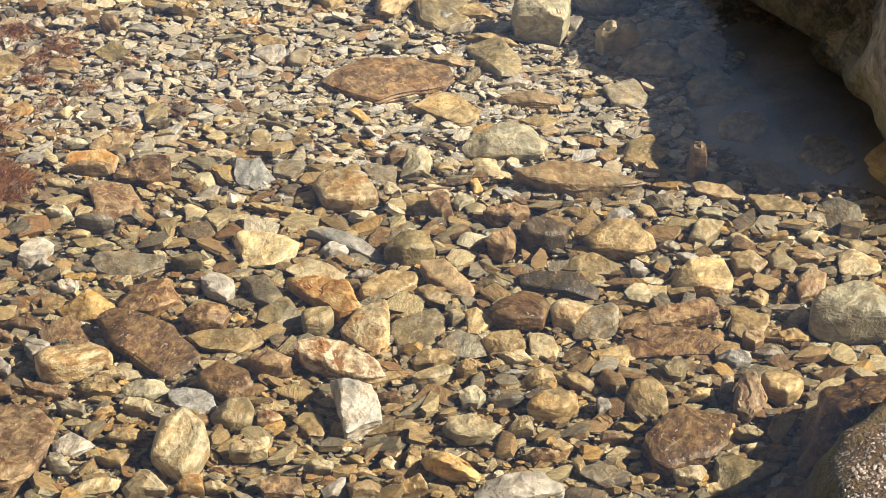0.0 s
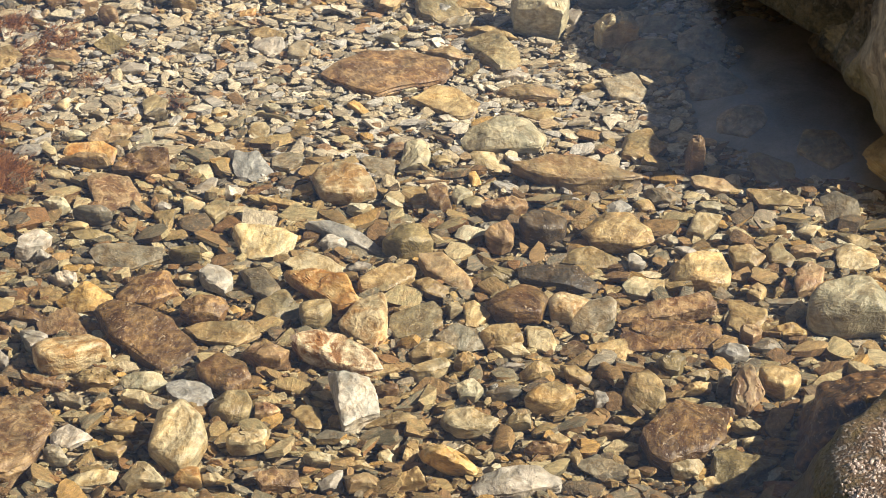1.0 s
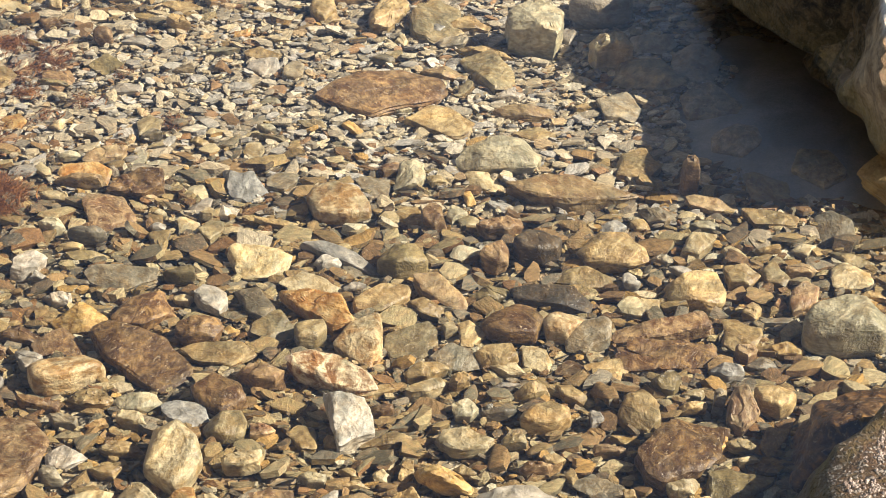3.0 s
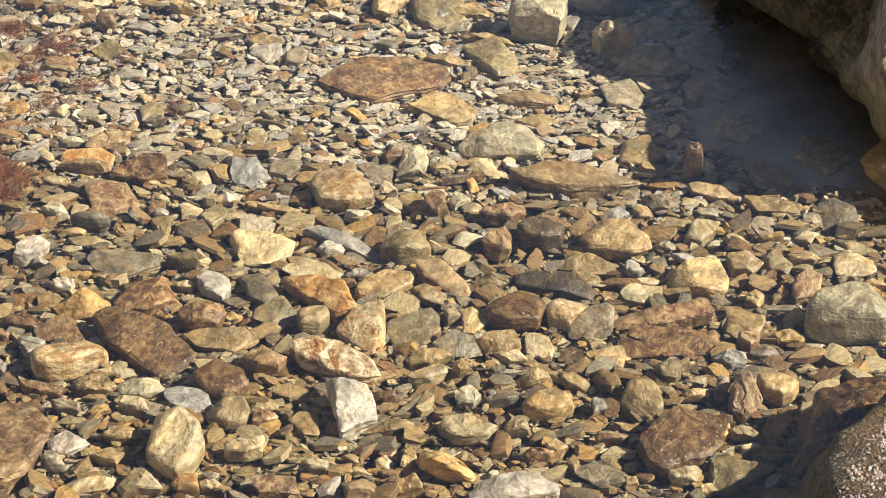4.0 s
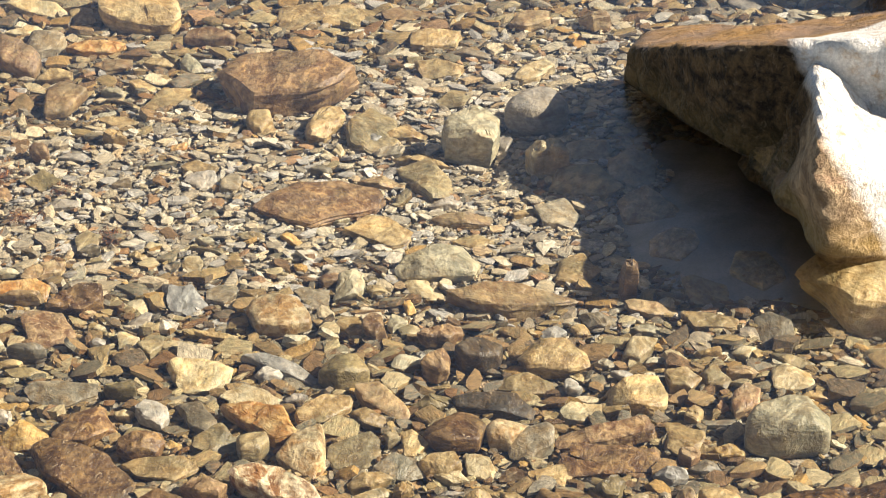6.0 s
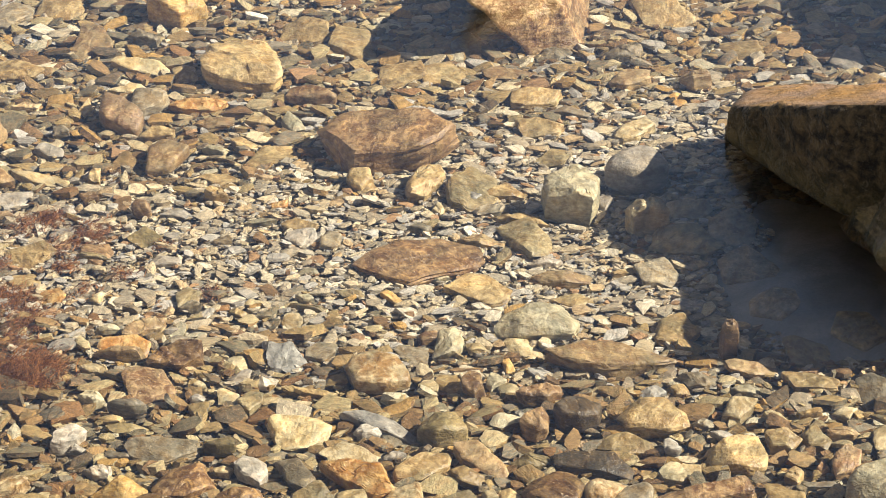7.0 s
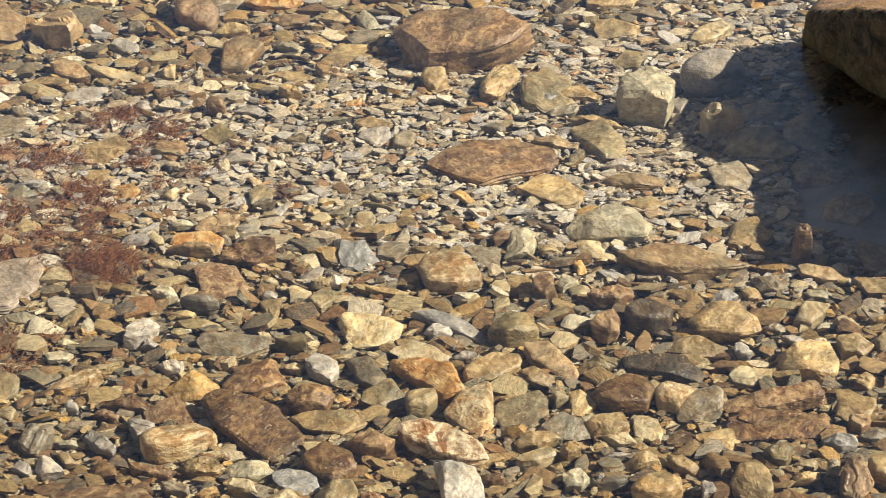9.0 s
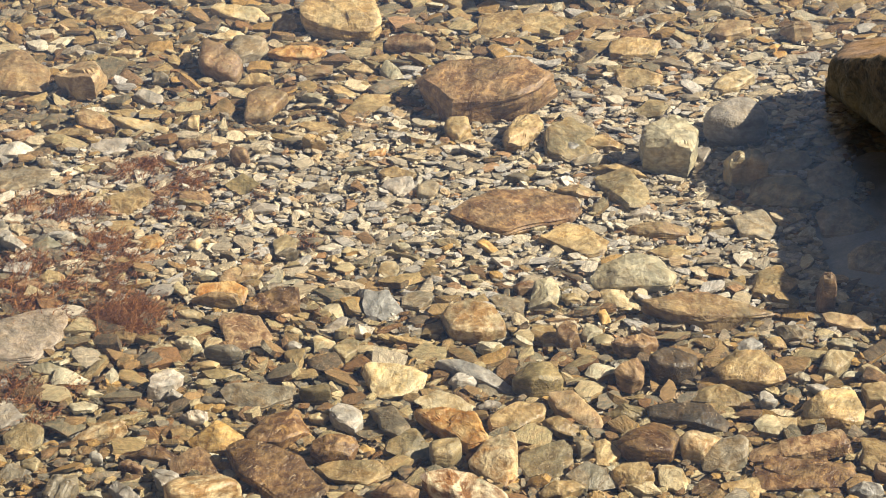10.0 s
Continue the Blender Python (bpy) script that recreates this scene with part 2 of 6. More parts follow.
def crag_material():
    """A shore rock: pale and dry above, with a brown and ochre band of wet growth up to the splash line; its lit and
    shaded sides are painted in.
    """
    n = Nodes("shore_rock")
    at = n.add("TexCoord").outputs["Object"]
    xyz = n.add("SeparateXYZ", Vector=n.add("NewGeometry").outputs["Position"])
    z = n.math("ADD", xyz.outputs["Z"], n.math("MULTIPLY", n.math("SUBTRACT", xyz.outputs["X"], 0.83), 1.6))   # brown reaches higher on the side away from the sun: painted shade
    z = n.math("SUBTRACT", z, n.math("MULTIPLY", n.math("MAXIMUM", n.math("SUBTRACT", xyz.outputs["Y"], 5.0), 0.0), 2.0))   # the brown also reaches higher on the low back
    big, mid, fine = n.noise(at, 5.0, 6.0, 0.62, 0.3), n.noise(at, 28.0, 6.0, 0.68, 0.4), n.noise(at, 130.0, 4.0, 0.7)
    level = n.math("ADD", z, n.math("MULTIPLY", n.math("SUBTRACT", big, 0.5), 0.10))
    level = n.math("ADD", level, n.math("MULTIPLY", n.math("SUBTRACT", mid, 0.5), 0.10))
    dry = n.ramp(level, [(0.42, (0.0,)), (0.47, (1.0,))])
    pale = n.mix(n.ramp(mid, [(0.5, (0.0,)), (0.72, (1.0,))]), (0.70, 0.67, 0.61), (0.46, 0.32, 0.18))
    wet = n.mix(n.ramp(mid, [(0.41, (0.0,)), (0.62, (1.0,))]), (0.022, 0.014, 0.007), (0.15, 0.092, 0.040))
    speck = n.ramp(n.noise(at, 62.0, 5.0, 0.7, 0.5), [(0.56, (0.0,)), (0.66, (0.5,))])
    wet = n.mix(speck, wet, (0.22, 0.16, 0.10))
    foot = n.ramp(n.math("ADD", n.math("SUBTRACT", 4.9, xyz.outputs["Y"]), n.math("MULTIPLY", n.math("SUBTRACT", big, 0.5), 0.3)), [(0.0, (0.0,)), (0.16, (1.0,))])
    lit_brown = n.mix(n.ramp(mid, [(0.38, (0.0,)), (0.64, (1.0,))]), (0.19, 0.125, 0.07), (0.50, 0.36, 0.21))
    wet = n.mix(n.math("MULTIPLY", foot, 0.95), wet, lit_brown)          # lighter towards the near end: its lit look put into the colour
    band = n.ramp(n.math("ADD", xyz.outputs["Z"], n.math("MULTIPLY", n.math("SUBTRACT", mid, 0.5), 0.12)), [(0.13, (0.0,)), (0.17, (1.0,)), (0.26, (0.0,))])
    # weaker off the near end: the far face's shade put into colour
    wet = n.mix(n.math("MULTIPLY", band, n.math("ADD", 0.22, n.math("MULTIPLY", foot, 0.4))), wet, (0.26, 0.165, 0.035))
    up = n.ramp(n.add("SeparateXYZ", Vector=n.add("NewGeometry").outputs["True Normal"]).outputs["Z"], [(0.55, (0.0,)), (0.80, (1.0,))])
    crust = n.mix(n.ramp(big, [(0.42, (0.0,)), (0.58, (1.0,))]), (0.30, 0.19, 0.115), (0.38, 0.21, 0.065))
    wet = n.mix(n.math("MULTIPLY", up, n.ramp(mid, [(0.35, (0.45,)), (0.6, (0.95,))])), wet, crust)      # ochre crust on what faces up, its sunlit tone painted in
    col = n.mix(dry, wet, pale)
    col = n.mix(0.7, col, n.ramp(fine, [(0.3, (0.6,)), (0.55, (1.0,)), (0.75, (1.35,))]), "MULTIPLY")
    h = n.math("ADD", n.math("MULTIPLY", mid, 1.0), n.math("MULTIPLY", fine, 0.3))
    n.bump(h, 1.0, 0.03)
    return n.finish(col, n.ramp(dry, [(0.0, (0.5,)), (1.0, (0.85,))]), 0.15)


def barnacle_material():
    """Brown rock whose top is crusted with small white barnacles; olive weed film at its foot."""
    n = Nodes("barnacled_rock")
    at = n.add("TexCoord").outputs["Object"]
    z = n.add("SeparateXYZ", Vector=n.add("NewGeometry").outputs["Position"]).outputs["Z"]
    mid, fine = n.noise(at, 16.0, 5.0, 0.65, 0.3), n.noise(at, 95.0, 4.0, 0.7)
    warp = n.add("VectorMath", Vector=at).outputs[0]
    warp.node.operation = "ADD"
    n.link(n.add("VectorMath", Vector=n.add("TexNoise", Vector=at, Scale=60.0, Detail=3.0).outputs["Color"]).outputs[0], warp.node.inputs[1])
    shake = warp.node.inputs[1].links[0].from_node
    shake.operation = "MULTIPLY"
    shake.inputs[1].default_value = (0.02, 0.02, 0.02)
    vor = n.add("TexVoronoi", Vector=warp, Scale=120.0)
    some = n.add("SeparateColor", Color=vor.outputs["Color"]).outputs[0]
    level = n.math("ADD", z, n.math("MULTIPLY", n.math("SUBTRACT", mid, 0.5), 0.2))
    high = n.ramp(level, [(0.175, (0.0,)), (0.225, (1.0,))])
    col = n.mix(n.ramp(fine, [(0.35, (0.0,)), (0.7, (1.0,))]), (0.032, 0.018, 0.009), (0.13, 0.074, 0.034))
    col = n.mix(n.ramp(level, [(0.14, (0.9,)), (0.215, (0.0,))]), col, (0.125, 0.09, 0.016))
    crust = n.math("MULTIPLY", n.ramp(vor.outputs["Distance"], [(0.30, (1.0,)), (0.60, (0.0,))]), n.ramp(some, [(0.38, (0.0,)), (0.46, (1.0,))]))
    crust = n.math("MULTIPLY", crust, n.ramp(fine, [(0.34, (0.2,)), (0.52, (1.0,))]))
    col = n.mix(n.math("MULTIPLY", n.math("MULTIPLY", crust, high), 0.6), col, n.mix(some, (0.48, 0.38, 0.26), (0.80, 0.74, 0.64)))
    n.bump(n.math("ADD", fine, n.math("MULTIPLY", crust, 1.2)), 1.0, 0.012)
    return n.finish(col, 0.45, 0.35)


def shade_sheet_material():
    """Plain grey with faint mottling: paints in the blurred bluish shade beside the shore rock."""
    n = Nodes("grey_shade")
    at = n.add("TexCoord").outputs["Object"]
    big, fine = n.noise(at, 9.0, 4.0, 0.6, 0.5), n.noise(at, 160.0, 4.0, 0.6)
    col = n.mix(n.ramp(big, [(0.35, (0.0,)), (0.65, (1.0,))]), (0.20, 0.195, 0.18), (0.30, 0.29, 0.265))
    col = n.mix(0.4, col, n.ramp(fine, [(0.3, (0.6,)), (0.5, (1.0,)), (0.7, (1.3,))]), "MULTIPLY")
    n.bump(n.math("ADD", big, n.math("MULTIPLY", fine, 0.3)), 0.5, 0.006)
    return n.finish(col, 0.8, 0.1)


def weed_material(name, a, b):
    n = Nodes(name)
    at = n.add("TexCoord").outputs["Object"]
    rnd = n.add("NewGeometry").outputs["Random Per Island"]
    col = n.mix(rnd, a, b)
    col = n.mix(0.5, col, n.ramp(n.noise(at, 160.0), [(0.3, (0.6,)), (0.7, (1.4,))]), "MULTIPLY")
    return n.finish(col, 0.6, 0.25)


def water_material():
    """Clear shallow water; the surface mirrors the sky by Fresnel."""
    n = Nodes("clear_water")
    at = n.add("TexCoord").outputs["Object"]
    lay = n.add("Mapping", Vector=at).outputs[0]
    lay.node.inputs["Scale"].default_value = (1.0, 2.2, 1.0)
    ripple = n.math("ADD", n.noise(lay, 5.0, 3.0, 0.5, 0.3), n.math("MULTIPLY", n.noise(lay, 17.0, 2.0, 0.5), 0.25))
    nrm = n.add("Bump", Height=ripple, Strength=0.10, Distance=0.03).outputs[0]
    clear = n.add("BsdfTransparent", Color=(0.81, 0.825, 0.81, 1)).outputs[0]
    gloss = n.add("BsdfGlossy", Color=(1, 1, 1, 1), Roughness=0.25, Normal=nrm).outputs[0]
    fres = n.add("Fresnel", IOR=1.50, Normal=nrm).outputs[0]
    both = n.add("MixShader", Fac=fres).outputs[0]
    n.link(clear, both.node.inputs[1])
    n.link(gloss, both.node.inputs[2])
    n.link(both, n.out.inputs["Surface"])
    return n.mat


SHINGLE = shingle_material("filmed_shingle", BROWNS, 0.81, 0.55, 0.92)
PALE_SHINGLE = shingle_material("pale_shingle", GREYS, 1.27, 0.27, 1.06)
CHIPS = shingle_material("schist_chips", GREYS, 1.24, 0.27, 1.08)
SHELL = weed_material("barnacle_shell", (0.12, 0.08, 0.055), (0.52, 0.43, 0.36))
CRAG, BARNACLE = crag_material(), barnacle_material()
WEED = weed_material("red_weed", (0.06, 0.020, 0.012), (0.38, 0.17, 0.058))

# ---- shapes ----


def ico(level):
    bm = bmesh.new()
    bmesh.ops.create_icosphere(bm, subdivisions=level, radius=1)
    v = np.array([p.co[:] for p in bm.verts])
    f = np.array([[p.index for p in q.verts] for q in bm.faces])
    bm.free()
    return v / np.linalg.norm(v, axis=1)[:, None], f


ICO = {k: ico(k) for k in (5, 6)}


def waves(p, rng, freq, octaves):
    """Smooth random relief at the points p, about -1 to 1."""
    out, amp = np.zeros(len(p)), 1.0
    for _ in range(octaves):
        for _ in range(5):
            k = rng.normal(size=3) * freq
            out += amp * 0.35 * np.sin(p @ k + rng.uniform(0, 6.3))
        freq, amp = freq * 2.1, amp * 0.5
    return out


def hull(d, normals, reach, power):
    """Radius, in the directions d, of the rounded solid that the planes cut out."""
    g = np.maximum(d @ (normals / reach[:, None]).T, 0.0)
    return (g ** power).sum(axis=1) ** (-1.0 / power)


def cut_stone(shape, rng, detail, half, sides):
    """A split stone: an outline of straight sides (degrees, reach), layered flanks, and a top of one large face with a few facets. detail: points round it, rings up the flank and over the top."""
    n, flank, over = detail
    size = math.sqrt(half[0] * half[1])
    bluff = {"slab": 10.0, "plate": 12.0, "cobble": 5.5, "round": 3.0, "wedge": 9.0, "block": 14.0}[shape]
    power = {"slab": 40.0, "plate": 40.0, "cobble": 30.0, "round": 10.0, "wedge": 60.0, "block": 60.0}[shape]
    slope = {"slab": 0.10, "plate": 0.05, "cobble": 0.08, "round": 0.05, "wedge": 0.22, "block": 0.08}[shape]
    th = np.arange(n) / n * 2 * math.pi + rng.uniform(0, 6.3)
    d = np.c_[np.cos(th) * half[0], np.sin(th) * half[1]]
    d /= np.linalg.norm(d, axis=1)[:, None]
    a = np.radians([s[0] for s in sides])
    g = np.maximum(d @ (np.c_[np.cos(a), np.sin(a)] / np.array([s[1] for s in sides])[:, None]).T, 0.0)
    r = (g ** power).sum(axis=1) ** (-1.0 / power)
    rag = sum(rng.normal() * 0.8 / k ** 0.8 * np.sin(k * th + rng.uniform(0, 6.3)) for k in range(4, 15))
    r = r * (1 + (0.014 if shape == "round" else 0.022 if shape == "cobble" else 0.030) * rag)
    lean = sum(rng.normal() * 0.05 * np.sin(k * th + rng.uniform(0, 6.3)) for k in (1, 2, 3)) if shape not in ("cobble", "round") else 0 * th
    # the planes of the top: (slope x, slope y, height over the middle)
    count = {"slab": 2, "plate": 1, "cobble": 2, "round": 0, "wedge": 3, "block": 1}[shape]
    planes = [(rng.normal() * slope, rng.normal() * slope, 0.0)]
    for _ in range(count):
        w, s = rng.uniform(0, 6.3), rng.uniform(0.25, 0.8) * min(1.0, half[2] / size * 2.2)
        planes.append((s * math.cos(w), s * math.sin(w), s * size * rng.uniform(0.15, 0.7)))
    w = rng.uniform(0, 6.3)
    split = np.array([math.cos(w), math.sin(w)]) / size * rng.uniform(1.4, 2.6)
    flake, phase = rng.uniform(0.02, 0.10) * half[2] * {"cobble": 0.5, "round": 0.0}.get(shape, 1.0), rng.uniform(0, 6.3)

    def crown(xy):
        z = np.min([half[2] + up - xy[:, 0] * sx - xy[:, 1] * sy for sx, sy, up in planes], axis=0)
        wob = waves(np.c_[xy, np.zeros(len(xy))] / size, np.random.default_rng(seed), 1.6, 3)
        z = z + flake * np.tanh(9 * np.sin(xy @ split * 3.1 + phase + 1.6 * wob)) + 0.07 * half[2] * wob
        return np.maximum(z, -0.4 * half[2])

    seed = int(rng.integers(1 << 30))
    rows = [(-1.0, 0.86)]
    for k in range(flank):
        u = -0.86 + 1.55 * k / max(1, flank - 1)
        rows.append((u, (1 - abs(u) ** bluff) ** (1 / bluff)))
    for k in range(over):
        t = 0.995 * (1 - 0.75 ** bluff) ** (1 / bluff) * (1 - k / over) ** 0.8
        rows.append(((1 - t ** bluff) ** (1 / bluff), t))
    verts = []
    for u, s in rows:
        layer = 0.0 if shape in ("cobble", "round") or abs(u) > 0.95 else rng.normal() * 0.012 + 0.010 * sum(rng.normal() * np.sin(k * th + rng.uniform(0, 6.3)) for k in (2, 3, 5, 7))
        fade = min(1.0, s * 1.3) if u > 0.9 else 1.0
        xy = d * (r * (s * (1 - lean * u) + layer * (fade if u < 0.9 else 0.0)))[:, None]
        verts.append(np.c_[xy, -half[2] + (u + 1) / 2 * (crown(xy) + half[2])])
    verts.append(np.array([[0, 0, -half[2]], [0, 0, crown(np.zeros((1, 2)))[0]]]))
    i, j = np.arange(n), (np.arange(n) + 1) % n
    faces = [np.c_[j, i, np.full(n, len(rows) * n)]]
    for k in range(len(rows) - 1):
        o = k * n
        faces += [np.c_[o + i, o + j, o + n + j], np.c_[o + i, o + n + j, o + n + i]]
    o = (len(rows) - 1) * n
    faces.append(np.c_[o + i, o + j, np.full(n, len(rows) * n + 1)])
    return np.concatenate(verts), np.concatenate(faces)


def stone_points(shape, rng, level):
    """A unit chip with a few uneven split sides."""
    k = int(rng.integers(4, 7)) if shape != "wedge" else int(rng.integers(3, 5))
    a = np.arange(k) / k * 360 + rng.uniform(-26, 26, k) + rng.uniform(0, 360)
    p, faces = cut_stone(shape, rng, {1: (7, 1, 1), 2: (12, 2, 2), 3: (16, 2, 3)}[level], np.array([1.0, 1.0, 0.5]), list(zip(a, rng.uniform(0.55, 1.0, k))))
    p -= (p.max(axis=0) + p.min(axis=0)) / 2
    return p / np.abs(p).max(axis=0), faces


def mesh_from(name, verts, faces, material, smooth=True, crease=0):
    me = bpy.data.meshes.new(name)
    me.vertices.add(len(verts))
    me.vertices.foreach_set("co", np.asarray(verts, np.float32).ravel())
    k = faces.shape[1]
    me.loops.add(faces.size)
    me.loops.foreach_set("vertex_index", faces.ravel().astype(np.int32))
    me.polygons.add(len(faces))
    me.polygons.foreach_set("loop_start", np.arange(0, faces.size, k, dtype=np.int32))
    me.polygons.foreach_set("use_smooth", np.full(len(faces), smooth))
    me.update(calc_edges=True)
    me.validate()
    me.materials.append(material)
    if crease:
        me.set_sharp_from_angle(angle=radians(crease))
    return me


TAKEN = []      # x, y and sides (unit normals, reach) of every stone that has been laid


def occupy(x, y, sides):
    a = np.radians([s[0] for s in sides])
    TAKEN.append((x, y, np.cos(a), np.sin(a), np.array([s[1] for s in sides])))


def stone(shape, colour, x, y, height, sides, tip=None):
    """One loose stone of the bed, bedded on the shingle. sides: which way its split sides face, in degrees, and how far from the middle they lie. tip: degrees by which it leans forward and to the side, where that shows."""
    rng = np.random.default_rng(int(abs(x) * 7919 + y * 104729 + height * 99991))
    a, r = np.radians([s[0] for s in sides]), np.array([s[1] for s in sides])
    turn = np.linspace(0, 6.283, 72)
    g = np.maximum(np.cos(turn[:, None] - a) / r, 1e-6).max(axis=1)
    long_, wide = np.abs(np.cos(turn) / g).max(), np.abs(np.sin(turn) / g).max()
    half = np.array([min(long_, 2.2 * r.max()), min(wide, 2.2 * r.max()), height / 2])
    length = 2 * max(half[0], half[1])
    p, faces = cut_stone(shape, rng, (76, 9, 10) if length > 0.13 else (50, 7, 7) if length > 0.06 else (32, 5, 5), half, sides)
    kind, words = KINDS[shape]
    ob = new(kind, mesh_from(kind, p, faces, STONE[colour], True, 0 if shape in ("cobble", "round") else 30))
    lean = 4 if length > 0.15 else 7
    rest = 6 if shape in ("cobble", "round", "block") else 11
    rx, ry = tip or (rest + rng.uniform(-lean, lean), rng.uniform(-lean, lean))
    ob.matrix_world = pose(x, y, height * 0.5 + 0.35 * half[1] * math.sin(radians(abs(rx))) + rng.uniform(0.0, 0.006), rx, ry, 0)
    occupy(x, y, sides)
    size = "large " if length > 0.17 else "small " if length < 0.055 else ""
    return tagged(ob, f"{size}{WORDS[colour]} {words} on the shingle bed", "stone", "stones of the bed")


def rock(name, centre, planes, material, seed, level=6, power=14.0, rough=0.03, freq=3.0, crease=0):
    """A boulder cut out by planes: rows of (normal, point on the plane)."""
    rng = np.random.default_rng(seed)
    d, faces = ICO[level]
    nrm = np.array([r[0] for r in planes], float)
    nrm /= np.linalg.norm(nrm, axis=1)[:, None]
    reach = ((np.array([r[1] for r in planes]) - np.array(centre)) * nrm).sum(axis=1)
    p = d * hull(d, nrm, reach, power)[:, None]
    p += d * (rough * waves(p * 4, rng, freq, 5))[:, None]
    p += d * (rough * 0.8 * np.tanh(3 * waves(p * 3, rng, freq, 3)))[:, None]
    ob = new(name, mesh_from(name, p, faces, material, True, crease))
    ob.location = centre
    return ob


def weed(x, y, spread, height, strands, seed, label):
    """A tuft of fine branching red weed: tapered strands that rise and droop from one foot."""
    rng = np.random.default_rng(seed)
    verts, faces = [], []
    for _ in range(strands):
        a = rng.uniform(0, 6.283)
        at = np.array([rng.normal() * spread * 0.42, rng.normal() * spread * 0.42, 0.0])
        way = np.array([math.cos(a), math.sin(a), rng.uniform(0.2, 1.5) * height / spread])
        steps, reach = 6, rng.uniform(0.25, 0.8) * spread
        r0 = rng.uniform(0.0005, 0.0014)
        base = len(verts)
        for i in range(steps + 1):
            s = i / steps
            r = r0 * (1 - 0.75 * s)
            for k in range(3):
                verts.append(at + np.array([r * math.cos(k * 2.1), r * math.sin(k * 2.1), r * 0.6 * (k - 1)]))
            way = way + rng.normal(size=3) * np.array([1.3, 1.1, 0.8])
            way[2] -= 0.45 * s
            at = at + way / np.linalg.norm(way) * reach / steps
            at[2] = max(at[2], 0.004)
        for i in range(steps):
            for k in range(3):
                q = base + i * 3
                faces.append((q + k, q + (k + 1) % 3, q + 3 + (k + 1) % 3, q + 3 + k))
    ob = new("seaweed_tuft", mesh_from("seaweed_tuft", np.array(verts), np.array(faces), WEED))
    ob.location = (x, y, 0.016)
    return tagged(ob, label, "seaweed", "tufts of red weed")


# ---- ground and water ----
def sheet(name, size, z, material):
    v = np.array([[-size, -size, 0], [size, -size, 0], [size, size, 0], [-size, size, 0]], float)
    ob = new(name, mesh_from(name, v, np.array([[0, 1, 2, 3]]), material, False))
    ob.location.z = z
    return ob


tagged(sheet("ground", 400, 0, bed_material()), "gravelly sand bed of a shallow shore", "ground", kind="structure")
water = tagged(sheet("water", 400, WATER, water_material()), "clear shallow still water with faint ripples", "water", kind="structure")
water.visible_shadow = False

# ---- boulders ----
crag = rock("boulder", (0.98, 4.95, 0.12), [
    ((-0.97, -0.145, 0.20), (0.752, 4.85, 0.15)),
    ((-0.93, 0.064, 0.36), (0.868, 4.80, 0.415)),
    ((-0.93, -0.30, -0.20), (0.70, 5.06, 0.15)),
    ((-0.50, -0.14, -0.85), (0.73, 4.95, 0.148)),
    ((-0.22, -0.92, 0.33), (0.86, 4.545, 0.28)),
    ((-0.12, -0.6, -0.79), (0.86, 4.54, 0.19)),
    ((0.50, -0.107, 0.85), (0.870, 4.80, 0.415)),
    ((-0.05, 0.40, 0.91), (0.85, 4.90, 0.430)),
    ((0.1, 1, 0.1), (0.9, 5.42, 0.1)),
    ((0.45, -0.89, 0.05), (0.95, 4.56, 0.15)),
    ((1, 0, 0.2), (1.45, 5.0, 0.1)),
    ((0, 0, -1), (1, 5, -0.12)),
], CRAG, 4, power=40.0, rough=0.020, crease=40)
tagged(crag, "large shore rock, white and dry above a wet brown band", "boulder", "boulders")

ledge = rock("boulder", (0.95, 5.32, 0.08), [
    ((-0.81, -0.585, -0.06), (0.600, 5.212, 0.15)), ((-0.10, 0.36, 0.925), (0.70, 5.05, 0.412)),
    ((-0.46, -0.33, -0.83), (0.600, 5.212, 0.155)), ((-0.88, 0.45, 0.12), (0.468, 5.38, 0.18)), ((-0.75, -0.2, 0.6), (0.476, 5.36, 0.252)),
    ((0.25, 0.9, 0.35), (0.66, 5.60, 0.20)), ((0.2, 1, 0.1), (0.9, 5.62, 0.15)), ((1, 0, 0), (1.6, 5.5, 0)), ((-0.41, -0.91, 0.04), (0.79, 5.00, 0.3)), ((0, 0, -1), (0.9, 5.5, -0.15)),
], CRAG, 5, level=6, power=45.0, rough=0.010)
tagged(ledge, "low wet brown ledge awash behind the shore rock", "boulder", "boulders")


def in_shade_sheet(xy):
    """How far inside the added shade sheet a place lies: 1 beside the shore rock, 0 outside."""
    d = np.hypot((xy[:, 0] - 0.73) / 0.30, (xy[:, 1] - 4.93) / 0.43)
    d = d + 0.12 * np.sin(9 * xy[:, 0] + 14 * xy[:, 1]) + 0.08 * np.sin(23 * xy[:, 0] - 17 * xy[:, 1])
    return np.clip(1.6 * (1 - d), 0, 1)


# added sheet: covers the pebbles so the rock's shade looks featureless
def shade_sheet():
    n, m = 70, 100
    gx, gy = np.meshgrid(np.linspace(0.36, 1.08, n), np.linspace(4.44, 5.46, m))
    xy = np.c_[gx.ravel(), gy.ravel()]
    lump = waves(np.c_[xy * 6, np.zeros(len(xy))], np.random.default_rng(31), 1.0, 4)
    z = -0.012 + 0.034 * in_shade_sheet(xy) ** 0.6 + 0.004 * lump
    ids = np.arange(n * m).reshape(m, n)
    faces = np.c_[ids[:-1, :-1].ravel(), ids[:-1, 1:].ravel(), ids[1:, 1:].ravel(), ids[1:, :-1].ravel()]
    return tagged(new("shade_sheet", mesh_from("shade_sheet", np.c_[xy, z], faces, shade_sheet_material())), "smooth grey sheet standing in for the shore rock's shade", "silt", kind="stuff")


shade_sheet()

